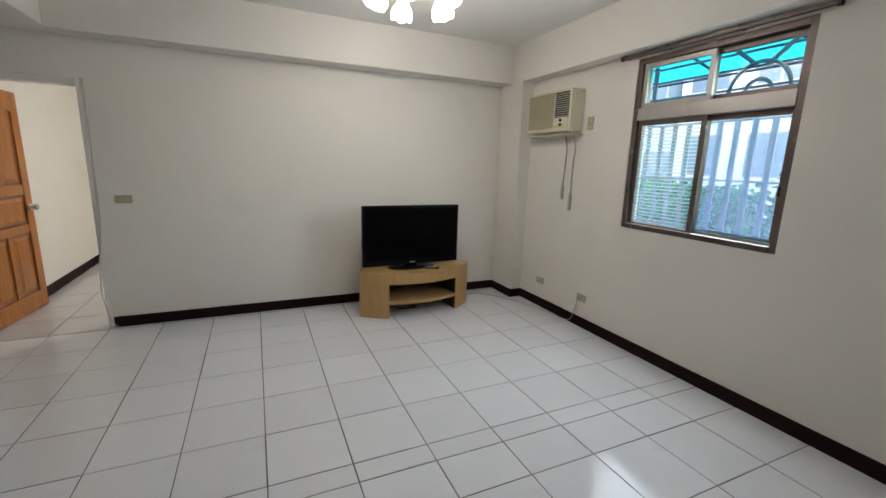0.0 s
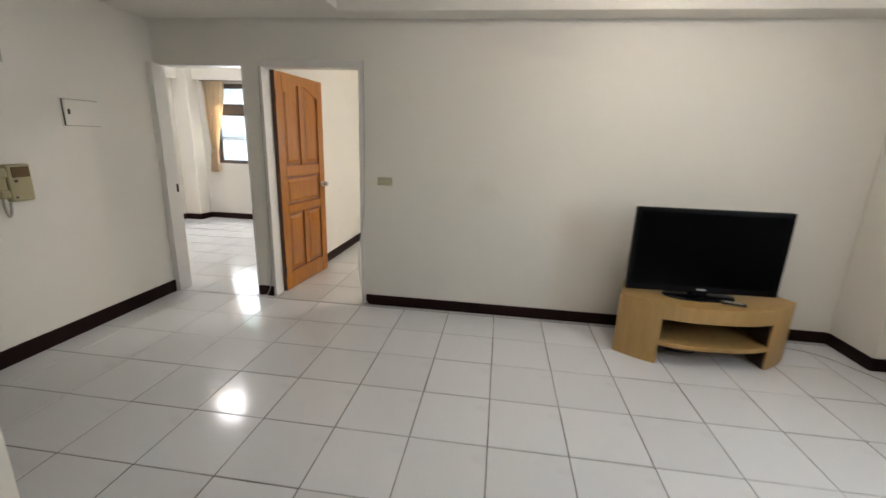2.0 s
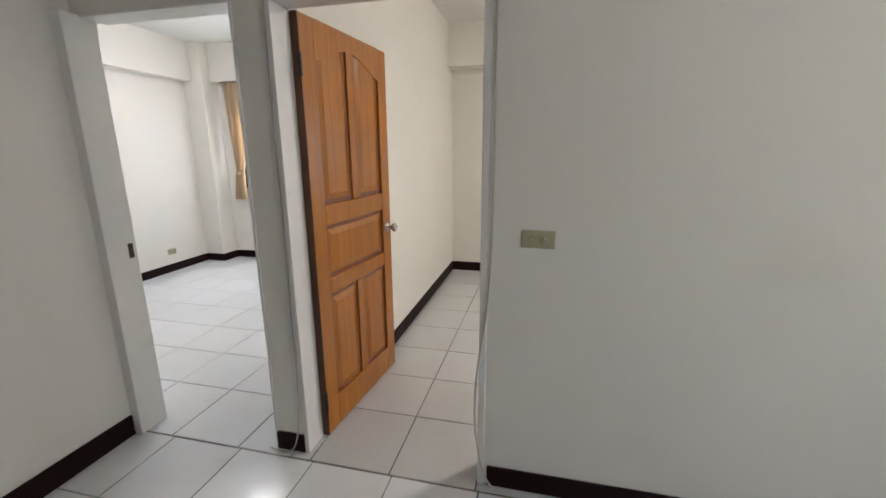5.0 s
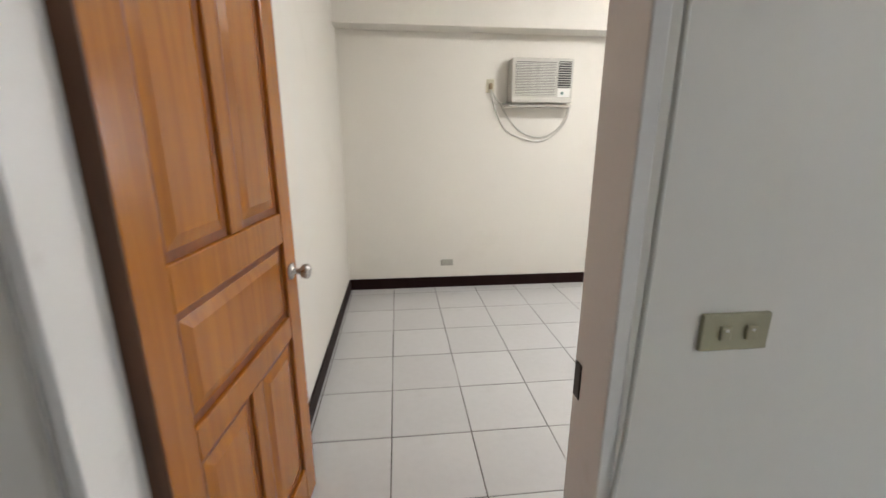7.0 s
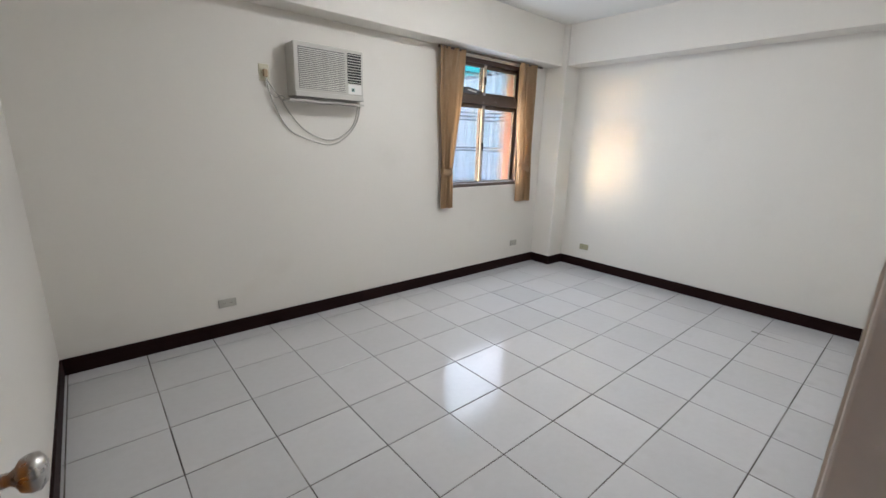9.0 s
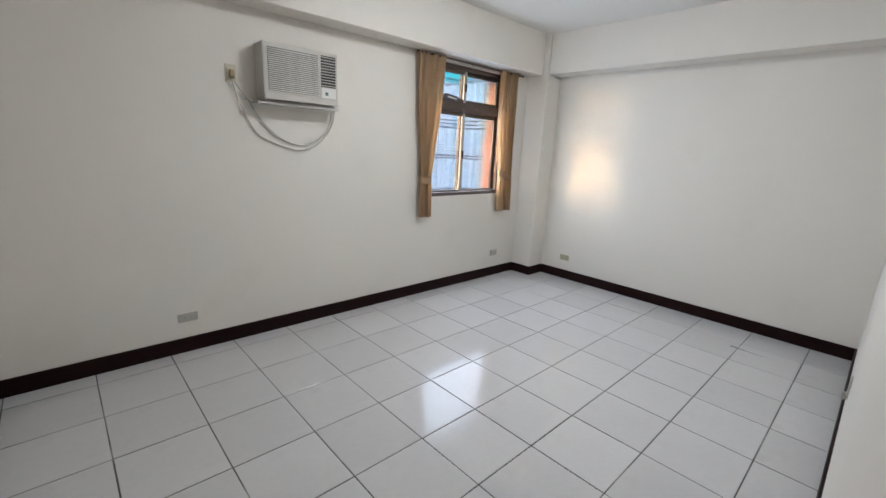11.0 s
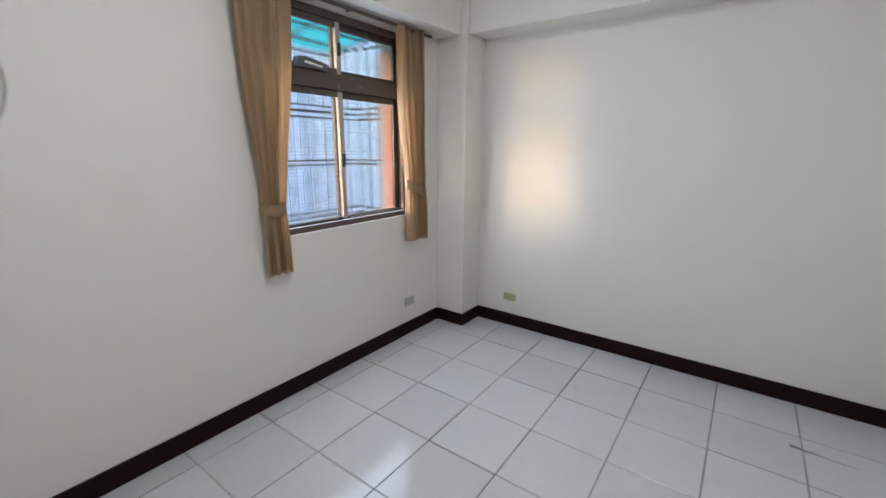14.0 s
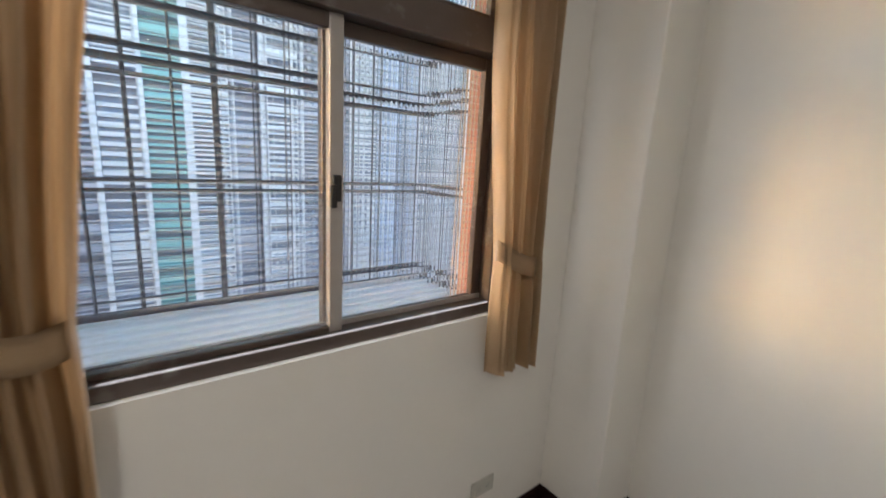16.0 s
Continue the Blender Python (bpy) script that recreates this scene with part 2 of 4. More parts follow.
STEM = material("hedge_stem", (0.12, 0.08, 0.05), 0.8, var=0.2)
DOOR_DARK = material("entrance_steel", (0.022, 0.024, 0.034), 0.35, 0.2, var=0.2, scale=8)
BULB = material("lit_opal_glass", (1.0, 0.91, 0.76), 0.4, emit=7.4)
DOME = material("lit_dome_glass", (1.0, 0.95, 0.86), 0.4, emit=14.0)
DOME_SIDE = material("lit_dome_glass_side", (0.97, 0.97, 1.0), 0.4, emit=7.0)
OPAL = material("opal_petal", (0.80, 0.75, 0.70), 0.15, var=0.05, scale=9, emit=3.8)

CLAD_WHITE = material("white_cladding", (0.80, 0.80, 0.82), 0.5, var=0.06, scale=2)
CLAD_BLUE = material("pale_blue_cladding", (0.50, 0.58, 0.74), 0.5, var=0.08, scale=2)
CLAD_SHADE = material("shaded_cladding", (0.30, 0.33, 0.42), 0.6, var=0.1, scale=2)
CLAD_TEAL = material("teal_cladding", (0.30, 0.58, 0.56), 0.5, var=0.1, scale=2)

AWN = bpy.data.materials.new("turquoise_sheet")
AWN.use_nodes = True
_n, _l = AWN.node_tree.nodes, AWN.node_tree.links
_n.remove(_n["Principled BSDF"])
_d, _t, _m = _n.new("ShaderNodeBsdfDiffuse"), _n.new("ShaderNodeBsdfTranslucent"), _n.new("ShaderNodeMixShader")
_d.inputs["Color"].default_value = _t.inputs["Color"].default_value = (0.09, 0.78, 0.70, 1)
_m.inputs[0].default_value = 0.85
_l.new(_d.outputs[0], _m.inputs[1]), _l.new(_t.outputs[0], _m.inputs[2]), _l.new(_m.outputs[0], _n["Material Output"].inputs["Surface"])


# ---- mesh helpers ----
def box(bm, x0, x1, y0, y1, z0, z1, m=None):
    v = [Vector((x, y, z)) for x in (x0, x1) for y in (y0, y1) for z in (z0, z1)]
    v = [bm.verts.new(m @ p if m else p) for p in v]
    for f in ((0, 1, 3, 2), (4, 6, 7, 5), (0, 4, 5, 1), (2, 3, 7, 6), (0, 2, 6, 4), (1, 5, 7, 3)):
        bm.faces.new([v[i] for i in f])


def bevelled(x0, x1, y0, y1, z0, z1, r=0.004, seg=2):
    bm = bmesh.new()
    box(bm, x0, x1, y0, y1, z0, z1)
    bmesh.ops.bevel(bm, geom=bm.edges[:], offset=r, segments=seg, affect="EDGES", profile=0.5)
    return bm


def prism(points, z0, z1, axis="z"):
    """An outline of (a, b) pairs drawn out from z0 to z1 along an axis."""
    bm = bmesh.new()

    def at(a, b, c):
        return {"z": (a, b, c), "y": (a, c, b), "x": (c, a, b)}[axis]
    lo = [bm.verts.new(at(a, b, z0)) for a, b in points]
    hi = [bm.verts.new(at(a, b, z1)) for a, b in points]
    bm.faces.new(lo), bm.faces.new(hi)
    for i in range(len(points)):
        j = (i + 1) % len(points)
        bm.faces.new((lo[i], lo[j], hi[j], hi[i]))
    bmesh.ops.recalc_face_normals(bm, faces=bm.faces[:])
    return bm


def lathe(profile, seg=24):
    """Turns (r, z) pairs about the z axis."""
    bm = bmesh.new()
    rings = []
    for r, z in profile:
        rings.append([bm.verts.new((r * math.cos(2 * math.pi * i / seg), r * math.sin(2 * math.pi * i / seg), z)) for i in range(seg)])
    for a, b in zip(rings, rings[1:]):
        for i in range(seg):
            bm.faces.new((a[i], a[(i + 1) % seg], b[(i + 1) % seg], b[i]))
    bm.faces.new(rings[0]), bm.faces.new(rings[-1])
    bmesh.ops.recalc_face_normals(bm, faces=bm.faces[:])
    return bm


def mesh(name, bm, mat, smooth=False):
    bmesh.ops.recalc_face_normals(bm, faces=bm.faces[:])
    me = bpy.data.meshes.new(name)
    bm.to_mesh(me)
    bm.free()
    me.materials.append(mat)
    if smooth:
        for p in me.polygons:
            p.use_smooth = True
    return me


def part(name, bm, mat, parent=None, label="", m=None, smooth=False):
    ob = new(name, bm if isinstance(bm, bpy.types.Mesh) else mesh(name, bm, mat, smooth))
    if parent:
        ob.parent = parent
    if m is not None:
        ob.matrix_basis = m
    return tagged(ob, label)


def thing(name, m, label, category, group="", kind=""):
    ob = new(name)
    ob.empty_display_size = 0.05
    ob.matrix_basis = m
    return tagged(ob, label, category, group, kind)


def solid(name, bm, mat, label, category="", kind="structure", smooth=False):
    return tagged(new(name, mesh(name, bm, mat, smooth)), label, category, "", kind)


def tube(name, points, r, mat, parent=None, label="", res=6, cyclic=False):
    """A round cable or bar along points."""
    cu = bpy.data.curves.new(name, "CURVE")
    cu.dimensions, cu.bevel_depth, cu.bevel_resolution, cu.resolution_u = "3D", r, 2, res
    sp = cu.splines.new("NURBS" if len(points) > 2 else "POLY")
    sp.points.add(len(points) - 1)
    for p, q in zip(sp.points, points):
        p.co = (*q, 1)
    if len(points) > 2:
        sp.use_endpoint_u, sp.order_u = True, 3
    sp.use_cyclic_u = cyclic
    cu.use_fill_caps = True
    ob = new(name + "_curve", cu)
    me = bpy.data.meshes.new_from_object(ob.evaluated_get(bpy.context.evaluated_depsgraph_get()))
    bpy.data.objects.remove(ob)
    me.materials.clear()
    me.materials.append(mat)
    for p in me.polygons:
        p.use_smooth = True
    me.name = name
    o = new(name, me)
    if parent:
        o.parent = parent
    return tagged(o, label)


def wall(name, axis, a0, a1, d0, d1, z0, z1, holes, label):
    """A wall along x or y from a0 to a1, between the faces d0 and d1, with holes (a0, a1, z0, z1)."""
    bm = bmesh.new()

    def put(p0, p1, q0, q1):
        if p1 - p0 < 1e-4 or q1 - q0 < 1e-4:
            return
        if axis == "x":
            box(bm, p0, p1, d0, d1, q0, q1)
        else:
            box(bm, d0, d1, p0, p1, q0, q1)
    at = a0
    for h0, h1, hz0, hz1 in sorted(holes):
        put(at, h0, z0, z1)
        put(h0, h1, z0, hz0)
        put(h0, h1, hz1, z1)
        at = h1
    put(at, a1, z0, z1)
    bmesh.ops.remove_doubles(bm, verts=bm.verts[:], dist=1e-4)
    return solid(name, bm, PAINT, label, "wall")


# ---- shell ----
D1 = (-3.228, -2.350, -0.05, 2.055)
D2 = (-2.200, -1.306, -0.05, 2.095)
WIN_L = (1.235, 2.407, 1.037, 2.36)
WIN_B = (0.86, 2.10, 1.01, 2.318)
WIN_R = (-5.10, -3.90, 0.98, 2.30)
wall("wall_tv", "x", WEST - 0.15, EAST, TVW, TVB, -0.05, CEIL, [D1, D2], "off-white painted plaster wall with two doorways")
wall("wall_east", "y", SOUTH - 0.15, NORTH + 0.17, EAST, EAST + 0.17, -0.05, CEIL, [WIN_L], "off-white painted outer wall with a window")
wall("wall_north", "x", R1_W - 0.15, EAST, NORTH, NORTH + 0.17, -0.05, CEIL, [WIN_B, WIN_R], "off-white painted outer wall with two windows")
wall("wall_between", "y", TVB, NORTH, R1_E, BED_W, -0.05, CEIL, [], "off-white painted partition wall between the bedrooms")
wall("wall_west", "y", BLOCK_Y, TVW, WEST - 0.15, WEST, -0.05, CEIL, [(1.71, 2.59, 0.0, 2.08)], "off-white painted wall with the entrance doorway")
wall("wall_room_west", "y", TVB, NORTH, R1_W - 0.15, R1_W, -0.05, CEIL, [], "white painted bedroom wall")
wall("wall_room_south", "x", R1_W, WEST - 0.15, TVW, TVB, -0.05, CEIL, [], "white painted bedroom wall")
wall("wall_south", "x", BLOCK_X, EAST, SOUTH - 0.15, SOUTH, -0.05, CEIL, [], "off-white painted living room wall")
bm = bmesh.new()
box(bm, WEST - 0.15, BLOCK_X, SOUTH - 0.15, BLOCK_Y, -0.05, CEIL)
solid("wall_block", bm, PAINT, "off-white painted wall corner beside the entrance", "wall")
bm = bmesh.new()
box(bm, R1_W - 0.15, EAST + 0.17, SOUTH - 0.15, NORTH + 0.17, CEIL, CEIL + 0.15)
solid("ceiling", bm, CEIL_PAINT, "flat white painted ceiling", "ceiling")


def beam(name, x0, x1, y0, y1, z0, z1, label):
    bm = bevelled(x0, x1, y0, y1, z0, z1, 0.006, 2)
    return solid(name, bm, PAINT, label, "beam")


beam("beam_tv", -1.42, 2.585, 3.985, TVW + 0.02, 2.398, CEIL + 0.02, "painted ceiling beam above the television wall")
beam("beam_hall", WEST - 0.02, -1.42, BLOCK_Y - 0.3, TVW + 0.02, 2.408, CEIL + 0.02, "low painted soffit above the entrance hall")
beam("beam_east", 2.585, EAST + 0.02, SOUTH, 3.78, 2.40, CEIL + 0.02, "painted ceiling beam above the living room window")
beam("column_living", 2.585, EAST + 0.02, 3.78, TVW + 0.02, -0.02, CEIL, "painted corner column")
beam("beam_bed_north", BED_W - 0.02, 2.46, 7.36, NORTH + 0.02, 2.356, CEIL + 0.02, "painted ceiling beam above the bedroom window")
beam("beam_bed_east", 2.49, EAST + 0.02, TVB - 0.02, 7.30, 2.366, CEIL + 0.02, "painted ceiling beam along the bedroom wall")
beam("column_bed", 2.46, EAST + 0.02, 7.30, NORTH + 0.02, -0.02, CEIL, "painted corner column")
beam("beam_room_north", -5.33, R1_E + 0.02, 7.45, NORTH + 0.02, 2.335, CEIL + 0.02, "painted ceiling beam above the bedroom window")
beam("beam_room_west", R1_W - 0.02, -5.48, TVB - 0.02, 7.31, 2.33, CEIL + 0.02, "painted ceiling beam along the bedroom wall")
beam("column_room", R1_W - 0.02, -5.33, 7.31, NORTH + 0.02, -0.02, CEIL, "painted corner column")


# ---- baseboards: dark tiled skirting ----
def baseboard(x0, y0, x1, y1, side, h=0.095, t=0.012):
    """A run from (x0, y0) to (x1, y1), set on the given side (nx, ny) of the wall line."""
    nx, ny = side
    xs, ys = sorted((x0, x1)), sorted((y0, y1))
    if nx:
        xs = sorted((x0 - 0.003 * nx, x0 + t * nx))
    else:
        ys = sorted((y0 - 0.003 * ny, y0 + t * ny))
    bm = bmesh.new()
    box(bm, xs[0], xs[1], ys[0], ys[1], 0.0, h)
    top = [e for e in bm.edges if all(v.co.z > h - 1e-4 for v in e.verts)]
    bmesh.ops.bevel(bm, geom=top, offset=0.004, segments=2, affect="EDGES", profile=0.5)
    return solid("baseboard", bm, BASE_M, "dark brown glazed tile skirting along the wall", "baseboard")


baseboard(-1.293, TVW, 2.573, TVW, (0, -1))
baseboard(2.585, TVW - 0.012, 2.585, 3.768, (-1, 0))
baseboard(2.585, 3.78, EAST - 0.012, 3.78, (0, -1))
baseboard(EAST, 3.78, EAST, SOUTH, (-1, 0))
baseboard(-2.352, TVW, -2.202, TVW, (0, -1))
baseboard(WEST, 2.61, WEST, 4.113, (1, 0), 0.112)
baseboard(BLOCK_X, BLOCK_Y, BLOCK_X, SOUTH, (1, 0))
baseboard(WEST, BLOCK_Y, BLOCK_X + 0.012, BLOCK_Y, (0, 1))
baseboard(BLOCK_X + 0.02, SOUTH, EAST - 0.02, SOUTH, (0, 1))
baseboard(BED_W, 4.60, BED_W, NORTH, (1, 0), 0.107)
baseboard(BED_W + 0.012, NORTH, 2.46, NORTH, (0, -1), 0.107)
baseboard(2.46, NORTH - 0.012, 2.46, 7.288, (-1, 0), 0.107)
baseboard(2.46, 7.30, EAST - 0.012, 7.30, (0, -1), 0.107)
baseboard(EAST, 7.30, EAST, TVB, (-1, 0), 0.107)
baseboard(-1.27, TVB, EAST - 0.012, TVB, (0, 1), 0.107)
baseboard(R1_W, TVB, R1_W, 7.298, (1, 0))
baseboard(R1_W + 0.012, 7.31, -5.33, 7.31, (0, -1))
baseboard(-5.33, 7.298, -5.33, NORTH, (1, 0))
baseboard(-5.318, NORTH, R1_E - 0.012, NORTH, (0, -1))
baseboard(R1_E, NORTH, R1_E, TVB, (-1, 0))


# ---- doors ----
def door_frame(name, x0, x1, top, label, w, wl, wr, left=None):
    """A painted frame in the television wall: outer edges x0, x1 and top."""
    ob = thing(name, pose(0, 0, 0), label, "door frame", kind="structure")
    y0, y1 = TVW - 0.010, TVB - 0.004
    part("jamb", bevelled(x0, x0 + wl, *(left or (y0, y1)), 0, top, 0.004), TRIM, ob)
    part("jamb", bevelled(x1 - wr, x1, y0, y1, 0, top, 0.004), TRIM, ob)
    part("head", bevelled(x0 + wl, x1 - wr, y0 + 0.001, y1 - 0.001, top - w, top, 0.004), TRIM, ob)
    return ob


f1 = door_frame("door_1", D1[0], D1[1], D1[3], "white painted door frame of an open doorway", 0.012, 0.105, 0.012, (4.115, 4.268))
part("strike_plate", bevelled(-3.124, -3.120, 4.222, 4.247, 0.945, 1.02, 0.001), DARK_METAL, f1, "dark metal strike plate")
f2 = door_frame("door_2", D2[0], D2[1], D2[3], "white painted door frame with worn edges", 0.055, 0.024, 0.030)
part("strike_plate", bevelled(-1.339, -1.335, 4.288, 4.313, 0.955, 1.03, 0.001), DARK_METAL, f2, "dark metal strike plate")

DOOR_W, DOOR_H, DOOR_T = 0.815, 2.03, 0.038


def door_leaf():
    """Local: hinge at the origin, leaf along +x, the seen face towards -y, z up."""
    ob = thing("wooden_door", pose(-2.158, 4.328, 0.008, 0, 0, 90 - 5.2), "varnished orange-brown wooden panel door standing open", "door")
    W, H, T = DOOR_W, DOOR_H, DOOR_T
    S = 0.105
    mid0, mid1 = W / 2 - 0.035, W / 2 + 0.035
    # core wood darkened to paint the shade in the grooves round the panels
    part("core", bevelled(0.01, W - 0.01, -0.006, 0.006, 0.01, H - 0.01, 0.001), DOOR_GROOVE_SHADE, ob, "door core with the groove shade in its colour")
    # added strip: the shadow on the leaf's hinge edge, put into dark wood colour
    part("hinge_edge", bevelled(-0.004, 0.001, -T / 2 - 0.001, T / 2, 0.0, H, 0.001), DOOR_EDGE_SHADE, ob, "hinge edge strip with its shade painted in")
    for a, b in ((0, S), (W - S, W)):
        part("stile", bevelled(a, b, -T / 2, T / 2, 0, H, 0.005), DOOR_WOOD, ob)
    for a, b in ((0.0, 0.17), (0.745, 0.830), (1.10, 1.205)):
        part("rail", bevelled(S, W - S, -T / 2 + 0.001, T / 2 - 0.001, a, b, 0.005), DOOR_WOOD, ob)
    # arched top rail
    pts = [(S, H), (S, 1.855)]
    for i in range(1, 24):
        u = i / 24
        k = 0.5 - 0.5 * math.cos(2 * math.pi * u)
        pts.append((S + u * (W - 2 * S), 1.855 + 0.09 * k ** 0.7))
    pts += [(W - S, 1.855), (W - S, H)]
    part("top_rail", prism(pts, -T / 2 + 0.001, T / 2 - 0.001, "y"), DOOR_WOOD, ob)
    for a, b in ((0.17, 0.745), (1.205, 1.95)):
        part("mullion", bevelled(mid0, mid1, -T / 2 + 0.002, T / 2 - 0.002, a, b, 0.005), DOOR_WOOD, ob)
    g = 0.022

    def raised(x0, x1, z0, z1):
        bm = bmesh.new()
        for s in (-1, 1):
            a = [bm.verts.new(p) for p in ((x0, s * 0.006, z0), (x1, s * 0.006, z0), (x1, s * 0.006, z1), (x0, s * 0.006, z1))]
            q = 0.03
            b = [bm.verts.new(p) for p in ((x0 + q, s * 0.0150, z0 + q), (x1 - q, s * 0.0150, z0 + q), (x1 - q, s * 0.0150, z1 - q), (x0 + q, s * 0.0150, z1 - q))]
            bm.faces.new(b)
            for i in range(4):
                bm.faces.new((a[i], a[(i + 1) % 4], b[(i + 1) % 4], b[i]))
        return bm
    for x0, x1, z0, z1 in ((S + g, mid0 - g, 0.17 + g, 0.745 - g), (mid1 + g, W - S - g, 0.17 + g, 0.745 - g), (S + g, W - S - g, 0.830 + g, 1.10 - g),
                           (S + g, mid0 - g, 1.205 + g, 1.955), (mid1 + g, W - S - g, 1.205 + g, 1.955)):
        part("panel", raised(x0, x1, z0, z1), DOOR_WOOD, ob)
    for z in (0.20, 1.82):
        part("hinge", lathe([(0.007, z - 0.05), (0.008, z - 0.045), (0.008, z + 0.045), (0.007, z + 0.05)], 10), DARK_METAL, ob, "dark metal hinge",
             pose(-0.006, -0.022, 0))
    prof = [(0.0001, 0), (0.030, 0.0), (0.031, 0.004), (0.024, 0.008), (0.011, 0.012), (0.010, 0.030), (0.014, 0.036), (0.024, 0.042), (0.028, 0.052),
            (0.027, 0.062), (0.018, 0.069), (0.0001, 0.071)]
    part("knob", lathe(prof, 20), STEEL, ob, "round steel door knob", pose(W - 0.06, -T / 2, 0.985, 90, 0, 0), True)
    part("knob", lathe(prof, 20), STEEL, ob, "round steel door knob", pose(W - 0.06, T / 2, 0.985, -90, 0, 0) @ Matrix.Diagonal((1, 1, 0.5, 1)), True)
    part("latch_plate", bevelled(W - 0.002, W + 0.002, -0.012, 0.012, 0.92, 1.05, 0.0008), DARK_METAL, ob, "dark metal latch plate")
    return ob


door_leaf()

ent = thing("entrance_door", pose(WEST - 0.06, 2.15, 0), "dark steel entrance door in a dark frame", "door")
part("leaf", bevelled(-0.03, 0.03, -0.385, 0.385, 0.03, 2.02, 0.006), DOOR_DARK, ent)
for a, b in ((-0.44, -0.39), (0.39, 0.44)):
    part("jamb", bevelled(-0.05, 0.075, a, b, 0, 2.08, 0.005), DOOR_DARK, ent)
part("head", bevelled(-0.05, 0.075, -0.39, 0.39, 2.03, 2.08, 0.005), DOOR_DARK, ent)
for z in (0.35, 1.15):
    part("panel", bevelled(0.03, 0.042, -0.28, 0.28, z, z + 0.6, 0.010, 3), DOOR_DARK, ent)
part("threshold", bevelled(-0.05, 0.09, -0.39, 0.39, 0.0, 0.025, 0.004), DARK_METAL, ent, "dark metal threshold strip")


# ---- windows ----
def window(name, m, w, h, rail0, rail1, label, panes, transom, left_front=True, pale=None, locks=None):
    """Local: u along x from 0 to w, depth along y (outwards is +y), z from 0 to h; a thick rail parts the lower and upper sashes."""
    ob = thing(name, m, label, "window", kind="structure")
    f, d = 0.042, 0.10
    part("window_frame", bevelled(0, f, 0, d, 0, h, 0.003), ALU, ob)
    part("window_frame", bevelled(w - f, w, 0, d, 0, h, 0.003), ALU, ob)
    part("window_frame", bevelled(f, w - f, 0.001, d - 0.001, h - f, h, 0.003), ALU, ob)
    part("window_sill", bevelled(f, w - f, -0.012, d - 0.001, 0, 0.038, 0.003), ALU, ob)
    part("track", bevelled(f, w - f, 0.048, 0.053, 0.038, 0.055, 0.001), ALU_LIGHT, ob)
    part("transom", bevelled(f, w - f, -0.006, d - 0.002, rail0, rail1, 0.004), transom, ob)
    mid = w / 2

    def tone(row, side, y, meeting):
        if pale is not None:
            return ALU_LIGHT if (row, side) == pale else ALU
        return ALU_LIGHT if meeting and y < 0.05 else ALU
    for q, (z0, z1, st) in enumerate(((0.014, rail0, 0.038), (rail1, h - f, 0.036))):
        for k, (a, b) in enumerate(((f, mid + 0.022), (mid - 0.022, w - f))):
            y0 = 0.018 if (k == 0) == left_front else 0.056
            y1 = y0 + 0.028
            s = part("sash", bevelled(a, a + st, y0, y1, z0, z1, 0.003), tone(q, k, y0, a > mid / 2), ob)
            part("stile", bevelled(b - st, b, y0, y1, z0, z1, 0.003), tone(q, k, y0, b < w - 0.1), s)
            part("rail", bevelled(a + st, b - st, y0 + 0.001, y1 - 0.001, z0, z0 + st, 0.003), tone(q, k, y0, False), s)
            part("rail", bevelled(a + st, b - st, y0 + 0.001, y1 - 0.001, z1 - st, z1, 0.003), tone(q, k, y0, False), s)
            p = part("pane", bevelled(a + st - 0.004, b - st + 0.004, y0 + 0.011, y0 + 0.016, z0 + st - 0.004, z1 - st + 0.004, 0.001, 1), panes[2 * q + k], s, "window glass pane")
            p.visible_shadow = False
    zc0, zc1 = (0.014 + rail0) / 2, (rail1 + h - f) / 2
    for x, zc in locks or ((mid, zc0), (mid, zc1)):
        part("lock", bevelled(x - 0.012, x + 0.012, 0.002, 0.018, zc - 0.035, zc + 0.035, 0.005), BLACK, ob, "black sash lock")
        part("lock_lever", bevelled(x - 0.022, x - 0.006, -0.010, 0.004, zc - 0.05, zc + 0.01, 0.004), BLACK, ob)
    return ob


# living room window faces east: local x runs south, local y runs east
window("window_1", Matrix.Translation((EAST + 0.006, WIN_L[1], WIN_L[2])) @ pose(0, 0, 0, 0, 0, -90), WIN_L[1] - WIN_L[0], WIN_L[3] - WIN_L[2], 0.855, 0.950,
       "brown aluminium sliding window with an upper row", (LINED, GLASS, GLASS, GLASS), ALU_LIGHT, pale=(1, 0), locks=((0.03, 0.33), (1.142, 0.39)))
window("window_2", pose(WIN_B[0], NORTH + 0.03, WIN_B[2]), WIN_B[1] - WIN_B[0], WIN_B[3] - WIN_B[2], 0.862, 0.958,
       "brown aluminium sliding window with cross-reeded glass", (REEDED,) * 4, ALU)
window("window_3", pose(WIN_R[0], NORTH + 0.03, WIN_R[2]), WIN_R[1] - WIN_R[0], WIN_R[3] - WIN_R[2], 0.84, 0.96,
       "brown aluminium sliding window with cross-reeded glass", (REEDED,) * 4, ALU)

scr = tagged(part("insect_screen", bevelled(WIN_L[0] + 0.06, WIN_L[0] + 0.60, -0.001, 0.001, WIN_L[2] + 0.07, WIN_L[2] + 0.85, 0.0004, 1), SCREEN,
                  m=Matrix.Translation((EAST + 0.135, 0, 0)) @ pose(0, 0, 0, 0, 0, 90)), "fine blue-grey insect screen behind the window", "insect screen", "", "structure")
scr.visible_shadow = False

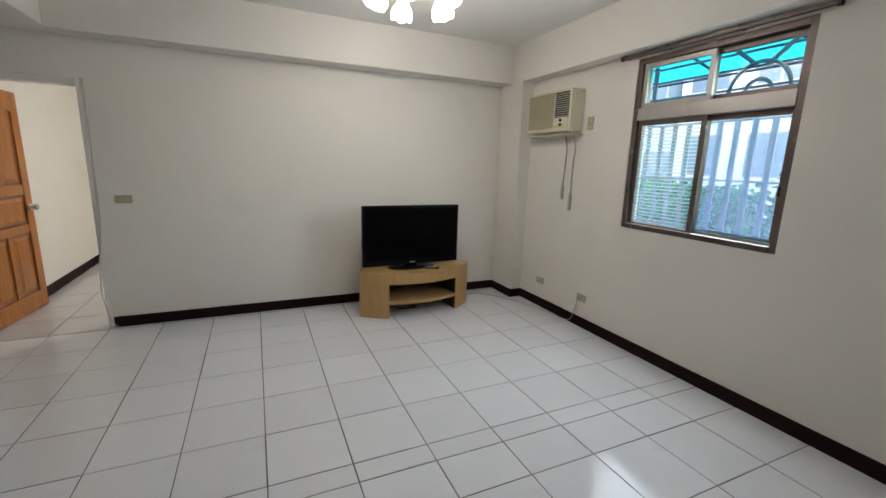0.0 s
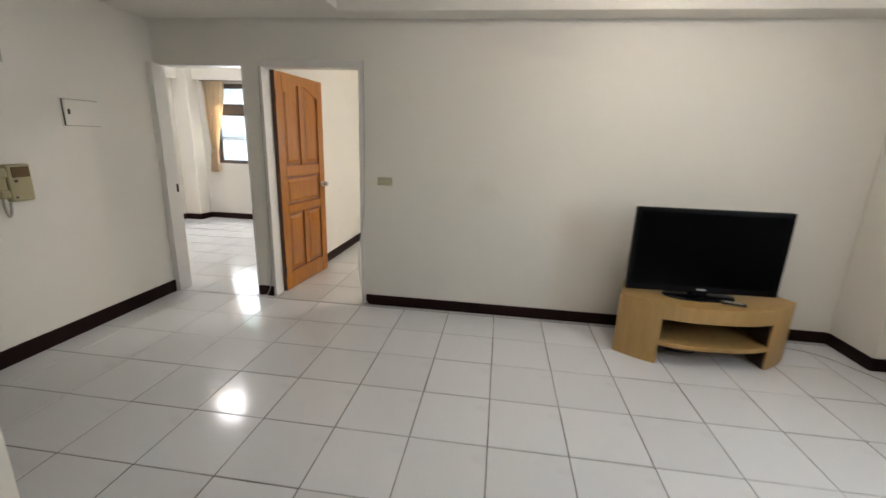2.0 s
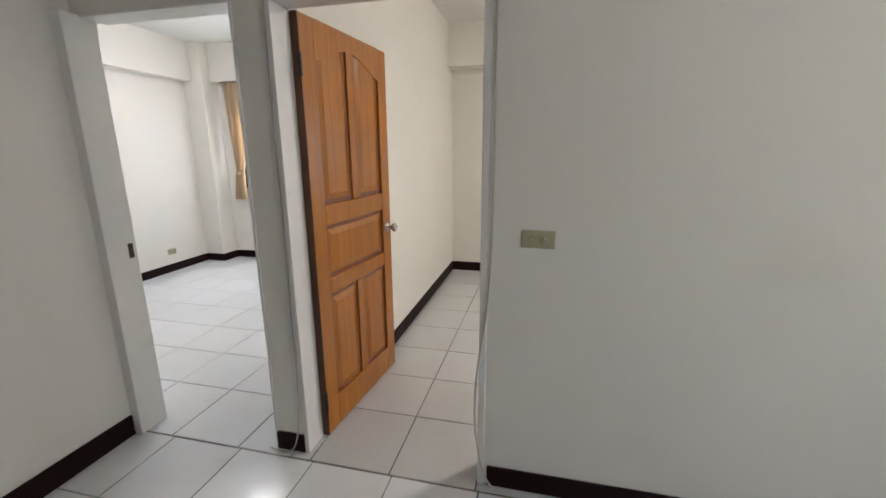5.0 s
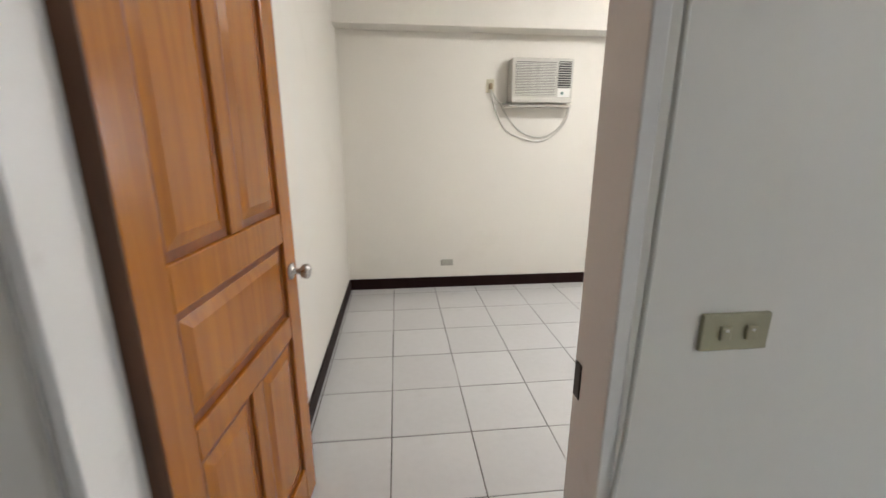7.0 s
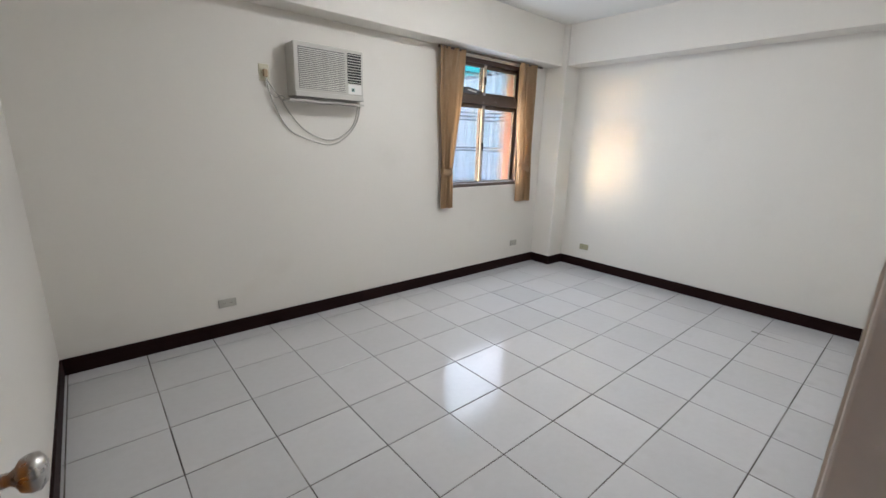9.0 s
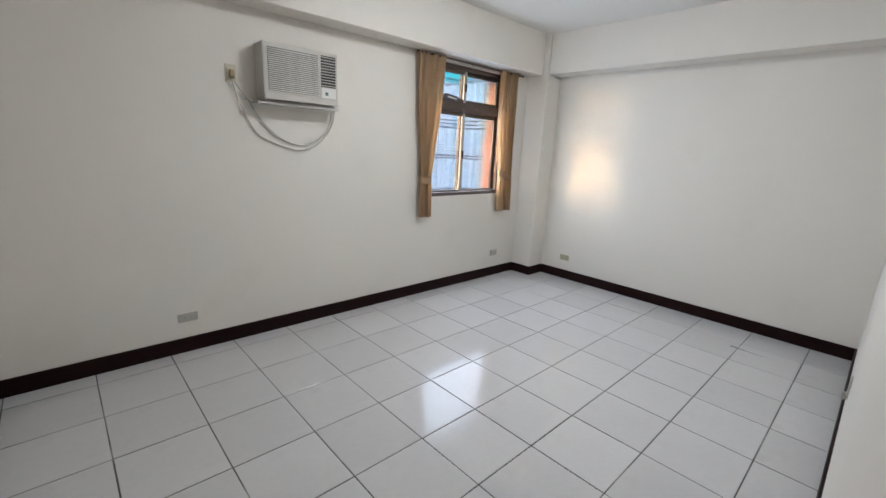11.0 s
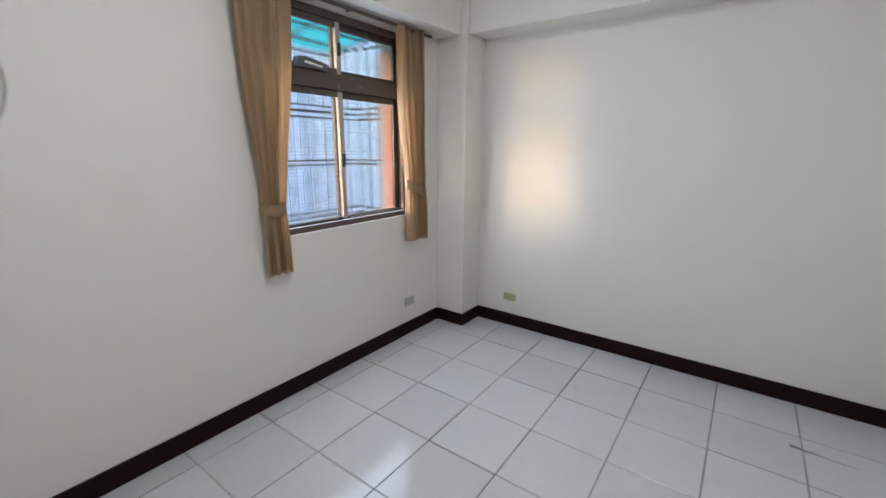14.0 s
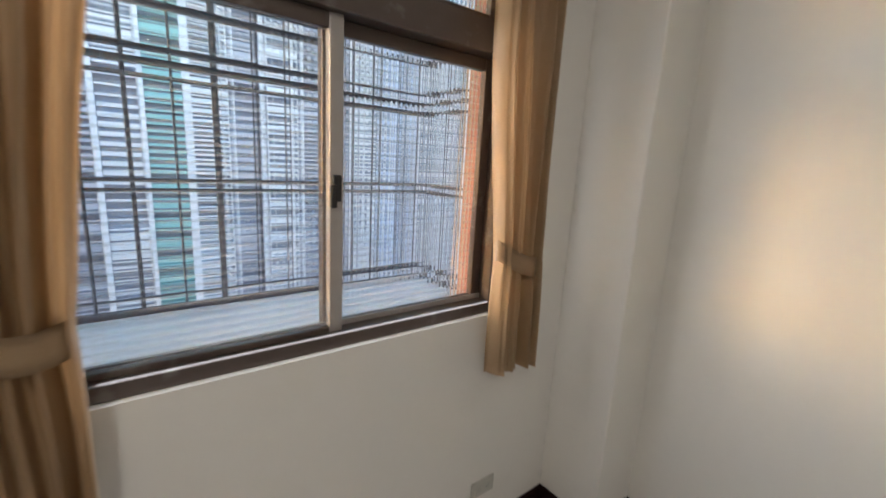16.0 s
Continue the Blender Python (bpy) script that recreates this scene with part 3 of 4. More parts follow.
# curtain rail over the living room window
rail = thing("curtain_rail", pose(2.675, 1.825, 2.375), "bare brown curtain rail above the window", "curtain rail")
part("rail", bevelled(-0.012, 0.012, -0.69, 0.69, -0.012, 0.012, 0.003), ALU, rail)
for y in (-0.67, -0.2, 0.3, 0.67):
    part("bracket", bevelled(-0.008, 0.058, y - 0.01, y + 0.01, -0.004, 0.022, 0.002), ALU, rail)
part("end_cap", bevelled(-0.016, 0.016, -0.705, -0.685, -0.016, 0.016, 0.004), BLACK, rail)
part("end_cap", bevelled(-0.016, 0.016, 0.685, 0.705, -0.016, 0.016, 0.004), BLACK, rail)


# ---- curtains ----
def curtain(name, m, top, tie, bottom, z_top, z_tie, z_bot, mat, label, pleats=7, seed=0, tilt=0.0):
    """Local: x along the wall, y towards the room is negative. top, tie and bottom: (x0, x1) at those heights."""
    rng = random.Random(seed)
    ob = thing(name, m, label, "curtain")
    bm = bmesh.new()
    nu, nv = pleats * 14, 60
    phase = [rng.uniform(-0.5, 0.5) for _ in range(pleats + 2)]
    grid = []
    for j in range(nv + 1):
        z = z_top + (z_bot - z_top) * j / nv
        if z > z_tie:
            s = (z_top - z) / (z_top - z_tie)
            s = s ** 1.2
            x0, x1 = top[0] + (tie[0] - top[0]) * s, top[1] + (tie[1] - top[1]) * s
            amp = 0.036 - 0.010 * s
        else:
            s = (z_tie - z) / (z_tie - z_bot)
            s = s ** 0.6
            x0, x1 = tie[0] + (bottom[0] - tie[0]) * s, tie[1] + (bottom[1] - tie[1]) * s
            amp = 0.026 + 0.010 * s
        row = []
        for i in range(nu + 1):
            u = i / nu
            q = u + (0.30 * math.sin(5.1 * u + 1.7 * seed) + 0.16 * math.sin(12.3 * u + seed + 0.02 * j)) / pleats
            ph = phase[0] * 0.5
            wob = 0.25 * math.sin(j * 0.13 + 9 * u + seed)
            y = -0.042 + amp * (0.75 + 0.25 * math.sin(7.0 * u + seed)) * math.sin(2 * math.pi * pleats * q + ph + wob) + 0.007 * math.sin(2 * math.pi * pleats * 2.3 * u + 2.0 * math.sin(j * 0.06)) + 0.003 * math.sin(2 * math.pi * pleats * 4.7 * u + j * 0.05)
            row.append(bm.verts.new((x0 + (x1 - x0) * u + 0.004 * math.sin(j * 0.2 + 5 * u), y, z)))
        grid.append(row)
    for a, b in zip(grid, grid[1:]):
        for i in range(nu):
            bm.faces.new((a[i], a[i + 1], b[i + 1], b[i]))
    bmesh.ops.solidify(bm, geom=bm.faces[:], thickness=0.003)
    part("cloth", bm, mat, ob, smooth=True)
    # tie band
    bm = bmesh.new()
    ring = []
    x0, x1 = tie[0] - 0.006, tie[1] + 0.006
    cx, hw = (x0 + x1) / 2, (x1 - x0) / 2
    for dz in (0.035, 0.012, -0.012, -0.035):
        ring.append([bm.verts.new((cx + hw * math.cos(a) * (1 - 0.02 * abs(dz) / 0.035), -0.035 + 0.034 * math.sin(a), z_tie + dz + tilt * math.cos(a) - 0.016 * math.sin(a) ** 2))
                     for a in [2 * math.pi * k / 28 for k in range(28)]])
    for a, b in zip(ring, ring[1:]):
        for i in range(28):
            bm.faces.new((a[i], a[(i + 1) % 28], b[(i + 1) % 28], b[i]))
    bmesh.ops.solidify(bm, geom=bm.faces[:], thickness=0.003)
    part("tieback", bm, mat, ob, "cloth tieback band", smooth=True)
    return ob


CUR = pose(0, NORTH - 0.03, 0)
curtain("curtain", CUR, (0.735, 1.072), (0.812, 0.945), (0.805, 0.955), 2.34, 1.20, 0.822, CURTAIN, "tan pleated curtain tied back beside the bedroom window", 4, 3)
curtain("curtain", CUR, (1.90, 2.16), (1.99, 2.18), (1.995, 2.20), 2.34, 1.225, 0.815, CURTAIN, "narrow tan pleated curtain tied back beside the bedroom window", 4, 8, -0.035)
curtain("curtain", CUR, (-5.21, -4.80), (-5.14, -5.02), (-5.19, -5.01), 2.325, 1.20, 0.83, CURTAIN_BACKLIT, "pale tan curtain tied back beside the window, backlight in its colour", 6, 5)
for x0, x1 in ((0.74, 2.30), (-5.25, -3.7)):
    r = thing("curtain_rail", pose(0, NORTH - 0.06, 2.336), "slim brown curtain rail under the beam", "curtain rail")
    part("rail", bevelled(x0, x1, -0.01, 0.01, -0.012, 0.006, 0.003), ALU, r)
    for x in (x0 + 0.05, (x0 + x1) / 2, x1 - 0.05):
        part("bracket", bevelled(x - 0.01, x + 0.01, -0.008, 0.058, -0.006, 0.004, 0.002), ALU, r)


# ---- outside: guards, awnings, neighbours ----
def guard(name, m, w, h, depth, verts, hors, label, arch=False, flat=0.007, steel=None, top=0.93):
    """A window cage: local x along the wall, y outwards, z up from the sill. hors: heights of the cross bars."""
    steel = steel or GUARD
    ob = thing(name, m, label, "window guard")
    r = 0.007
    n = verts
    for i in range(n + 1):
        x = w * i / n
        part("bar", bevelled(x - flat, x + flat, depth - r, depth + r, 0.0, top if arch and 0 < i < n else h, 0.002, 1), steel, ob)
    for z in hors:
        part("cross_bar", bevelled(0, w, depth - 0.010, depth + 0.010, z - 0.008, z + 0.008, 0.002, 1), steel, ob)
        for x in (0, w):
            part("side_bar", bevelled(x - 0.008, x + 0.008, 0, depth, z - 0.008, z + 0.008, 0.002, 1), steel, ob)
    for x in (0, w):
        for k in range(1, 5):
            y = depth * k / 5
            part("bar", bevelled(x - r, x + r, y - r, y + r, 0.0, h, 0.002, 1), steel, ob)
    if arch:
        for side in (-1, 1):
            tube("brace", [(w * 0.49 + side * 0.235, depth - 0.01, arch + 0.365), (w * 0.49 + side * 0.03, depth - 0.01, arch + 0.19)], 0.016, steel, ob)
        for rad in (0.095, 0.215):
            pts = [(w * 0.49 + rad * math.cos(a), depth - 0.02, arch + 1.03 * rad * math.sin(a)) for a in [math.pi * k / 14 for k in range(15)]]
            tube("arch_bar", pts, 0.015, steel, ob)
    return ob


def awning(name, m, w, depth, z0, z1, label):
    """A corrugated plastic sheet: from z0 at the wall down to z1 at its front edge."""
    ob = thing(name, m, label, "awning")
    bm = bmesh.new()
    nx = int(w / 0.0125)
    rows = []
    for y, z in ((0.0, z0), (depth, z1)):
        rows.append([bm.verts.new((w * i / nx, y, z + 0.008 * math.sin(2 * math.pi * w * i / nx / 0.075))) for i in range(nx + 1)])
    for i in range(nx):
        bm.faces.new((rows[0][i], rows[0][i + 1], rows[1][i + 1], rows[1][i]))
    bmesh.ops.solidify(bm, geom=bm.faces[:], thickness=0.002)
    part("sheet", bm, AWN, ob)
    for k in range(5):
        x = w * k / 4
        tube("strut", [(x, 0.0, z0 - 0.025), (x, depth, z1 - 0.025)], 0.012, GUARD, ob)
    for t in (0.45, 1.0):
        z = z0 + (z1 - z0) * t - 0.03
        tube("purlin", [(0, depth * t, z), (w, depth * t, z)], 0.011, GUARD, ob)
    return ob


OUT_N = NORTH + 0.17
guard("window_guard", pose(0.531, OUT_N, 0.93), 1.742, 1.45, 0.62, 13, (0.012, 0.06, 0.45, 0.485, 0.83, 0.875, 0.92, 1.06, 1.11, 1.40), "painted steel window guard cage outside the bedroom")
guard("window_guard", pose(-5.4, OUT_N, 0.93), 1.78, 1.45, 0.62, 13, (0.02, 0.45, 0.485, 0.85, 0.94, 1.38), "painted steel window guard cage outside the room")
guard("window_guard", Matrix.Translation((EAST + 0.17, 2.75, 0.98)) @ pose(0, 0, 0, 0, 0, -90), 1.85, 1.45, 0.45, 14, (0.05, 0.465, 0.926, 1.16, 1.305, 1.42),
      "painted steel window guard with arched bars", arch=1.11, flat=0.022, steel=GUARD_PALE)
for x in (0.48, -5.45):
    s = solid("sill_slab", bevelled(x, x + 1.88, OUT_N, OUT_N + 0.66, 0.86, 0.925, 0.008), SLAB, "pale painted slab below the window guard", "ledge", kind="")
solid("sill_slab", bevelled(EAST + 0.17, EAST + 0.66, 0.85, 2.80, 0.90, 0.975, 0.008), SLAB, "pale painted slab below the window guard", "ledge", kind="")
awning("awning", pose(0.0, OUT_N, 0), 2.22, 0.86, 2.445, 2.335, "turquoise corrugated plastic awning over the bedroom window")
awning("awning", pose(-5.9, OUT_N, 0), 2.9, 1.0, 2.62, 2.40, "turquoise corrugated plastic awning over the window")
awning("awning", Matrix.Translation((EAST + 0.17, 3.3, 0)) @ pose(0, 0, 0, 0, 0, -90), 3.2, 0.95, 2.66, 2.40, "turquoise corrugated plastic awning over the living room window")

# orange tiled return wall beside the bedroom window
fin = solid("wall_fin", bevelled(2.235, 2.52, OUT_N, OUT_N + 0.27, -3.0, 3.2, 0.003), MORTAR, "orange tiled outer return wall beside the window", "wall")
tile_me = mesh("wall_tile", bevelled(0, 0.008, 0.002, 0.098, 0.002, 0.062, 0.001, 1), BRICK_M)
for i in range(2):
    for j in range(24):
        part("wall_tile", tile_me, BRICK_M, fin, m=Matrix.Translation((2.228, OUT_N + 0.01 + 0.1 * i, 0.9 + 0.0645 * j)))

GROUND_Z = -3.0
bm = bmesh.new()
box(bm, -600, 600, -600, 600, GROUND_Z - 0.2, GROUND_Z)
solid("ground", bm, GROUND, "grey concrete yard and street level", "ground")


def block_of_flats(name, m, w, d, h, cols, storeys, mat, label):
    """Local: the seen facade along x at y = 0, facing -y; the body behind it."""
    ob = thing(name, m, label, "building")
    part("wall", bevelled(0, w, 0.0, d, 0, h, 0.03, 1), mat, ob)
    part("roof", bevelled(-0.2, w + 0.2, -0.2, d + 0.2, h, h + 0.35, 0.03, 1), mat, ob)
    cw, sh = w / cols, h / storeys
    fr = mesh("frame", bevelled(0, cw * 0.62, -0.08, 0.02, 0, sh * 0.5, 0.02, 1), ALU_LIGHT)
    pn = mesh("pane", bevelled(0.07, cw * 0.31 - 0.03, -0.10, -0.07, 0.07, sh * 0.5 - 0.07, 0.005, 1), FAR_GLASS)
    sl = mesh("sill", bevelled(-0.1, cw * 0.62 + 0.1, -0.28, 0.0, -0.12, 0.0, 0.02, 1), mat)
    for i in range(cols):
        for j in range(storeys):
            win = part("window", fr, None, ob, m=Matrix.Translation((cw * (i + 0.19), 0, sh * (j + 0.3))))
            part("pane", pn, None, win)
            part("pane", pn, None, win, m=Matrix.Translation((cw * 0.31, 0, 0)))
            part("sill", sl, None, win)
    return ob


block_of_flats("apartment_building", pose(-6.5, 15.5, GROUND_Z), 20, 7, 13.0, 8, 4, FACADE, "pale tiled block of flats across the lane")
block_of_flats("apartment_building", pose(15.5, 14.0, GROUND_Z, 0, 0, -25), 10, 7, 15.0, 4, 5, FACADE_B, "grey block of flats farther down the lane")
block_of_flats("apartment_building", pose(17.0, 13.0, GROUND_Z, 0, 0, -90), 18, 7, 10.0, 7, 3, FACADE, "pale block of flats beyond the garden")
block_of_flats("apartment_building", pose(-26.0, 28.0, GROUND_Z), 20, 8, 18.0, 8, 6, FACADE, "pale block of flats beyond the lane")


def hedge(name, m, length, depth, h, count, label, seed):
    rng = random.Random(seed)
    ob = thing(name, m, label, "hedge")
    for k in range(int(length / 0.6)):
        x = 0.3 + 0.6 * k
        tube("trunk", [(x, 0, 0), (x + rng.uniform(-.1, .1), rng.uniform(-.1, .1), h * 0.5), (x + rng.uniform(-.2, .2), rng.uniform(-.2, .2), h * 0.85)], 0.02, STEM, ob)
    verts, faces = [], []
    for _ in range(count):
        x, y = rng.uniform(0, length), rng.gauss(0, depth / 3)
        top = h * (0.85 + 0.18 * noise.noise(Vector((x * 1.1, seed, 0))))
        z = top * rng.uniform(0.45, 1.0) ** 0.9
        s = rng.uniform(0.055, 0.10)
        q = Euler((rng.uniform(-1, 1), rng.uniform(-1, 1), rng.uniform(0, 6.3))).to_matrix()
        b = len(verts)
        for p in ((-0.5, 0, 0), (0, -0.28, 0.06), (0.5, 0, 0), (0, 0.28, 0.06)):
            verts.append(Vector((x, y, z)) + q @ Vector(p) * s * 1.6)
        faces.append((b, b + 1, b + 2, b + 3))
    me = bpy.data.meshes.new("leaves")
    me.from_pydata([tuple(v) for v in verts], [], faces)
    me.materials.append(LEAF)
    tagged(part("leaves", me, None, ob), "dense small green leaves", "", "", "stuff")
    return ob


hedge("hedge", Matrix.Translation((5.6, 7.0, GROUND_Z)) @ pose(0, 0, 0, 0, 0, -90), 10.0, 1.8, 4.95, 95000, "leafy green hedge in the garden below the window", 4)


# louvred cladding of the house across the lane
def louvred_house(name, m, bands, w, h, label):
    ob = thing(name, m, label, "building")
    part("wall", bevelled(0, bands * w, 0.06, 5.0, 0, h, 0.02, 1), FACADE_B, ob)
    part("roof", bevelled(-0.2, bands * w + 0.2, -0.1, 5.2, h, h + 0.2, 0.02, 1), FACADE, ob)
    rng = random.Random(11)
    mats = [CLAD_WHITE, CLAD_BLUE, CLAD_TEAL, CLAD_WHITE, FACADE_B]
    for i in range(bands):
        mat = mats[rng.randrange(5)]
        # backing panel has the shade between the slats in its colour
        p = part("panel", bevelled(i * w + 0.03, (i + 1) * w - 0.03, 0.03, 0.07, 0.1, h - 0.1, 0.004, 1), CLAD_SHADE, ob)
        part("post", bevelled((i + 1) * w - 0.03, (i + 1) * w + 0.03, -0.05, 0.07, 0, h, 0.006, 1), CLAD_WHITE, ob)
        pitch = rng.choice((0.055, 0.075, 0.075, 0.10))
        bm = bmesh.new()
        z = 0.12
        while z < h - 0.15:
            box(bm, i * w + 0.035, (i + 1) * w - 0.035, -0.035, 0.035, z, z + pitch * 0.42)
            z += pitch
        tagged(part("louvre", bm, mat, p), "horizontal louvre slats", "", "", "stuff")
    return ob


louvred_house("louvred_house", pose(-0.8, 12.3, GROUND_Z), 26, 0.42, 6.4, "small house clad in pale and teal louvred panels")


# ---- fixtures ----
def plate(m, w, h, mat, label, category="socket", kind="socket"):
    """A wall plate. Local: x along the wall, y into the wall, z up, centred."""
    ob = thing("wall_switch" if kind == "switch" else "wall_socket", m, label, category)
    part("plate", bevelled(-w / 2, w / 2, -0.008, 0.002, -h / 2, h / 2, 0.003), mat, ob)
    if kind == "switch":
        for x in (-0.022, 0.026):
            part("rocker", bevelled(x - 0.010, x + 0.010, -0.014, -0.007, -0.013, 0.013, 0.003), mat, ob)
            part("indicator", bevelled(x - 0.003, x + 0.003, -0.0155, -0.0135, 0.004, 0.009, 0.001, 1), WHITE_PLASTIC, ob)
    else:
        part("face", bevelled(-w * 0.36, w * 0.36, -0.0105, -0.007, -h * 0.32, h * 0.32, 0.002), mat, ob)
        for x in (-w * 0.18, w * 0.18):
            for s in (-0.005, 0.005):
                part("slot", bevelled(x + s - 0.001, x + s + 0.001, -0.0110, -0.0100, -0.005, 0.005, 0.0004, 1), BLACK, ob)
    return ob


S_N = pose(0, 0, 0)
S_E = pose(0, 0, 0, 0, 0, -90)
S_W = pose(0, 0, 0, 0, 0, 90)
S_S = pose(0, 0, 0, 0, 0, 180)


def on(x, y, z, turn):
    return Matrix.Translation((x, y, z)) @ turn


plate(on(-1.117, TVW, 1.137, S_N), 0.125, 0.068, IVORY, "yellowed double light switch beside the bedroom door", "switch", "switch")
plate(on(-1.211, NORTH, 0.257, S_N), 0.122, 0.062, GREY_PLASTIC, "grey double socket low on the bedroom wall")
plate(on(2.075, NORTH, 0.282, S_N), 0.118, 0.068, GREY_PLASTIC, "grey double socket low on the wall under the window")
plate(on(EAST, 6.976, 0.260, S_E), 0.118, 0.068, IVORY, "ivory double socket low on the bedroom wall")
sk = plate(on(1.27, TVB, 0.33, S_S), 0.075, 0.115, GREY_PLASTIC, "grey wall socket with a loose plug")
part("plug", bevelled(-0.014, 0.014, -0.026, -0.010, -0.075, -0.030, 0.006), GREY_PLASTIC, sk)
sk = plate(on(EAST, 2.773, 0.285, S_E), 0.118, 0.070, IVORY, "ivory double socket with a plugged cable")
part("plug", bevelled(-0.030, -0.004, -0.036, -0.010, -0.018, 0.010, 0.006), GREY_PLASTIC, sk)
plate(on(EAST, 3.419, 0.285, S_E), 0.118, 0.068, GREY_PLASTIC, "grey double socket low on the living room wall")
plate(on(EAST, 2.874, 1.91, S_E), 0.072, 0.118, IVORY, "ivory socket plate beside the air conditioner")
plate(on(WEST, 2.687, 1.002, S_W), 0.122, 0.075, IVORY, "yellowed double light switch beside the entrance", "switch", "switch")
plate(on(-5.60, 6.75, 0.25, S_W), 0.118, 0.068, IVORY, "ivory double socket low on the wall")
sk = plate(on(-0.820, NORTH, 1.92, S_N), 0.072, 0.115, CREAM, "cream socket plate with an orange plug")
part("plug", bevelled(-0.014, 0.018, -0.040, -0.010, -0.030, 0.022, 0.008), ORANGE, sk, "orange-brown plug")

# electric panel in the hall wall
ep = thing("electric_panel", on(WEST, 3.472, 1.597, S_W), "white flush electric panel with a small black lock", "electric panel")
part("frame", bevelled(-0.145, 0.145, -0.006, 0.004, -0.098, 0.098, 0.002), PAINT, ep)
# the dark recess and gap strips draw the shadow lines round the panel door
part("recess", bevelled(-0.136, 0.133, -0.0075, -0.002, -0.0905, 0.0915, 0.001, 1), DARK_METAL, ep, "dark shadow gap")
part("door", bevelled(-0.128, 0.136, -0.012, -0.003, -0.088, 0.089, 0.003), PAINT, ep)
part("gap", bevelled(-0.139, -0.130, -0.0085, -0.003, -0.088, 0.088, 0.001, 1), BLACK, ep, "dark strip drawn as the shaded gap along the panel door")
part("lock", bevelled(-0.106, -0.090, -0.018, -0.009, -0.012, 0.024, 0.005, 3), BLACK, ep, "small black lock")

# intercom
PHONE = material("yellowed_phone_plastic", (0.36, 0.31, 0.17), 0.4, var=0.08, scale=15)
ic = thing("intercom", on(WEST, 2.952, 1.146, S_W), "yellowed wall intercom phone with a corded handset", "intercom")
part("body", bevelled(-0.062, 0.075, -0.045, 0.002, -0.115, 0.115, 0.010, 3), PHONE, ic)
part("screen", bevelled(-0.038, 0.062, -0.049, -0.044, 0.035, 0.100, 0.004), material("intercom_screen", (0.10, 0.055, 0.02), 0.2, var=0.2), ic, "dark brown intercom screen")
part("button", bevelled(-0.030, -0.012, -0.050, -0.044, 0.005, 0.020, 0.003), BLACK, ic)
part("button", bevelled(-0.04, -0.025, -0.050, -0.044, -0.095, -0.082, 0.003), BLACK, ic)
hs = part("handset", bevelled(-0.130, -0.075, -0.055, -0.012, -0.075, 0.085, 0.016, 3), PHONE, ic, "ivory handset")
part("earpiece", bevelled(-0.132, -0.072, -0.068, -0.030, 0.035, 0.095, 0.015, 3), PHONE, hs)
part("mouthpiece", bevelled(-0.132, -0.072, -0.066, -0.030, -0.090, -0.035, 0.015, 3), PHONE, hs)
tube("cord", [(-0.10, -0.03, -0.085), (-0.105, -0.035, -0.16), (-0.085, -0.03, -0.215), (-0.066, -0.03, -0.17), (-0.056, -0.02, -0.112)], 0.008, GREY_PLASTIC, ic, "grey coiled cord")
bx = thing("door_chime", on(WEST, 2.945, 1.930, S_W), "grey plastic door chime box", "door chime")
part("body", bevelled(-0.062, 0.062, -0.045, 0.002, -0.070, 0.070, 0.010, 3), GREY_PLASTIC, bx)
part("grille", bevelled(-0.040, 0.045, -0.048, -0.044, -0.045, 0.045, 0.003), GREY_PLASTIC, bx)
part("button", bevelled(-0.058, -0.046, -0.050, -0.044, 0.0, 0.024, 0.003), BLACK, bx)


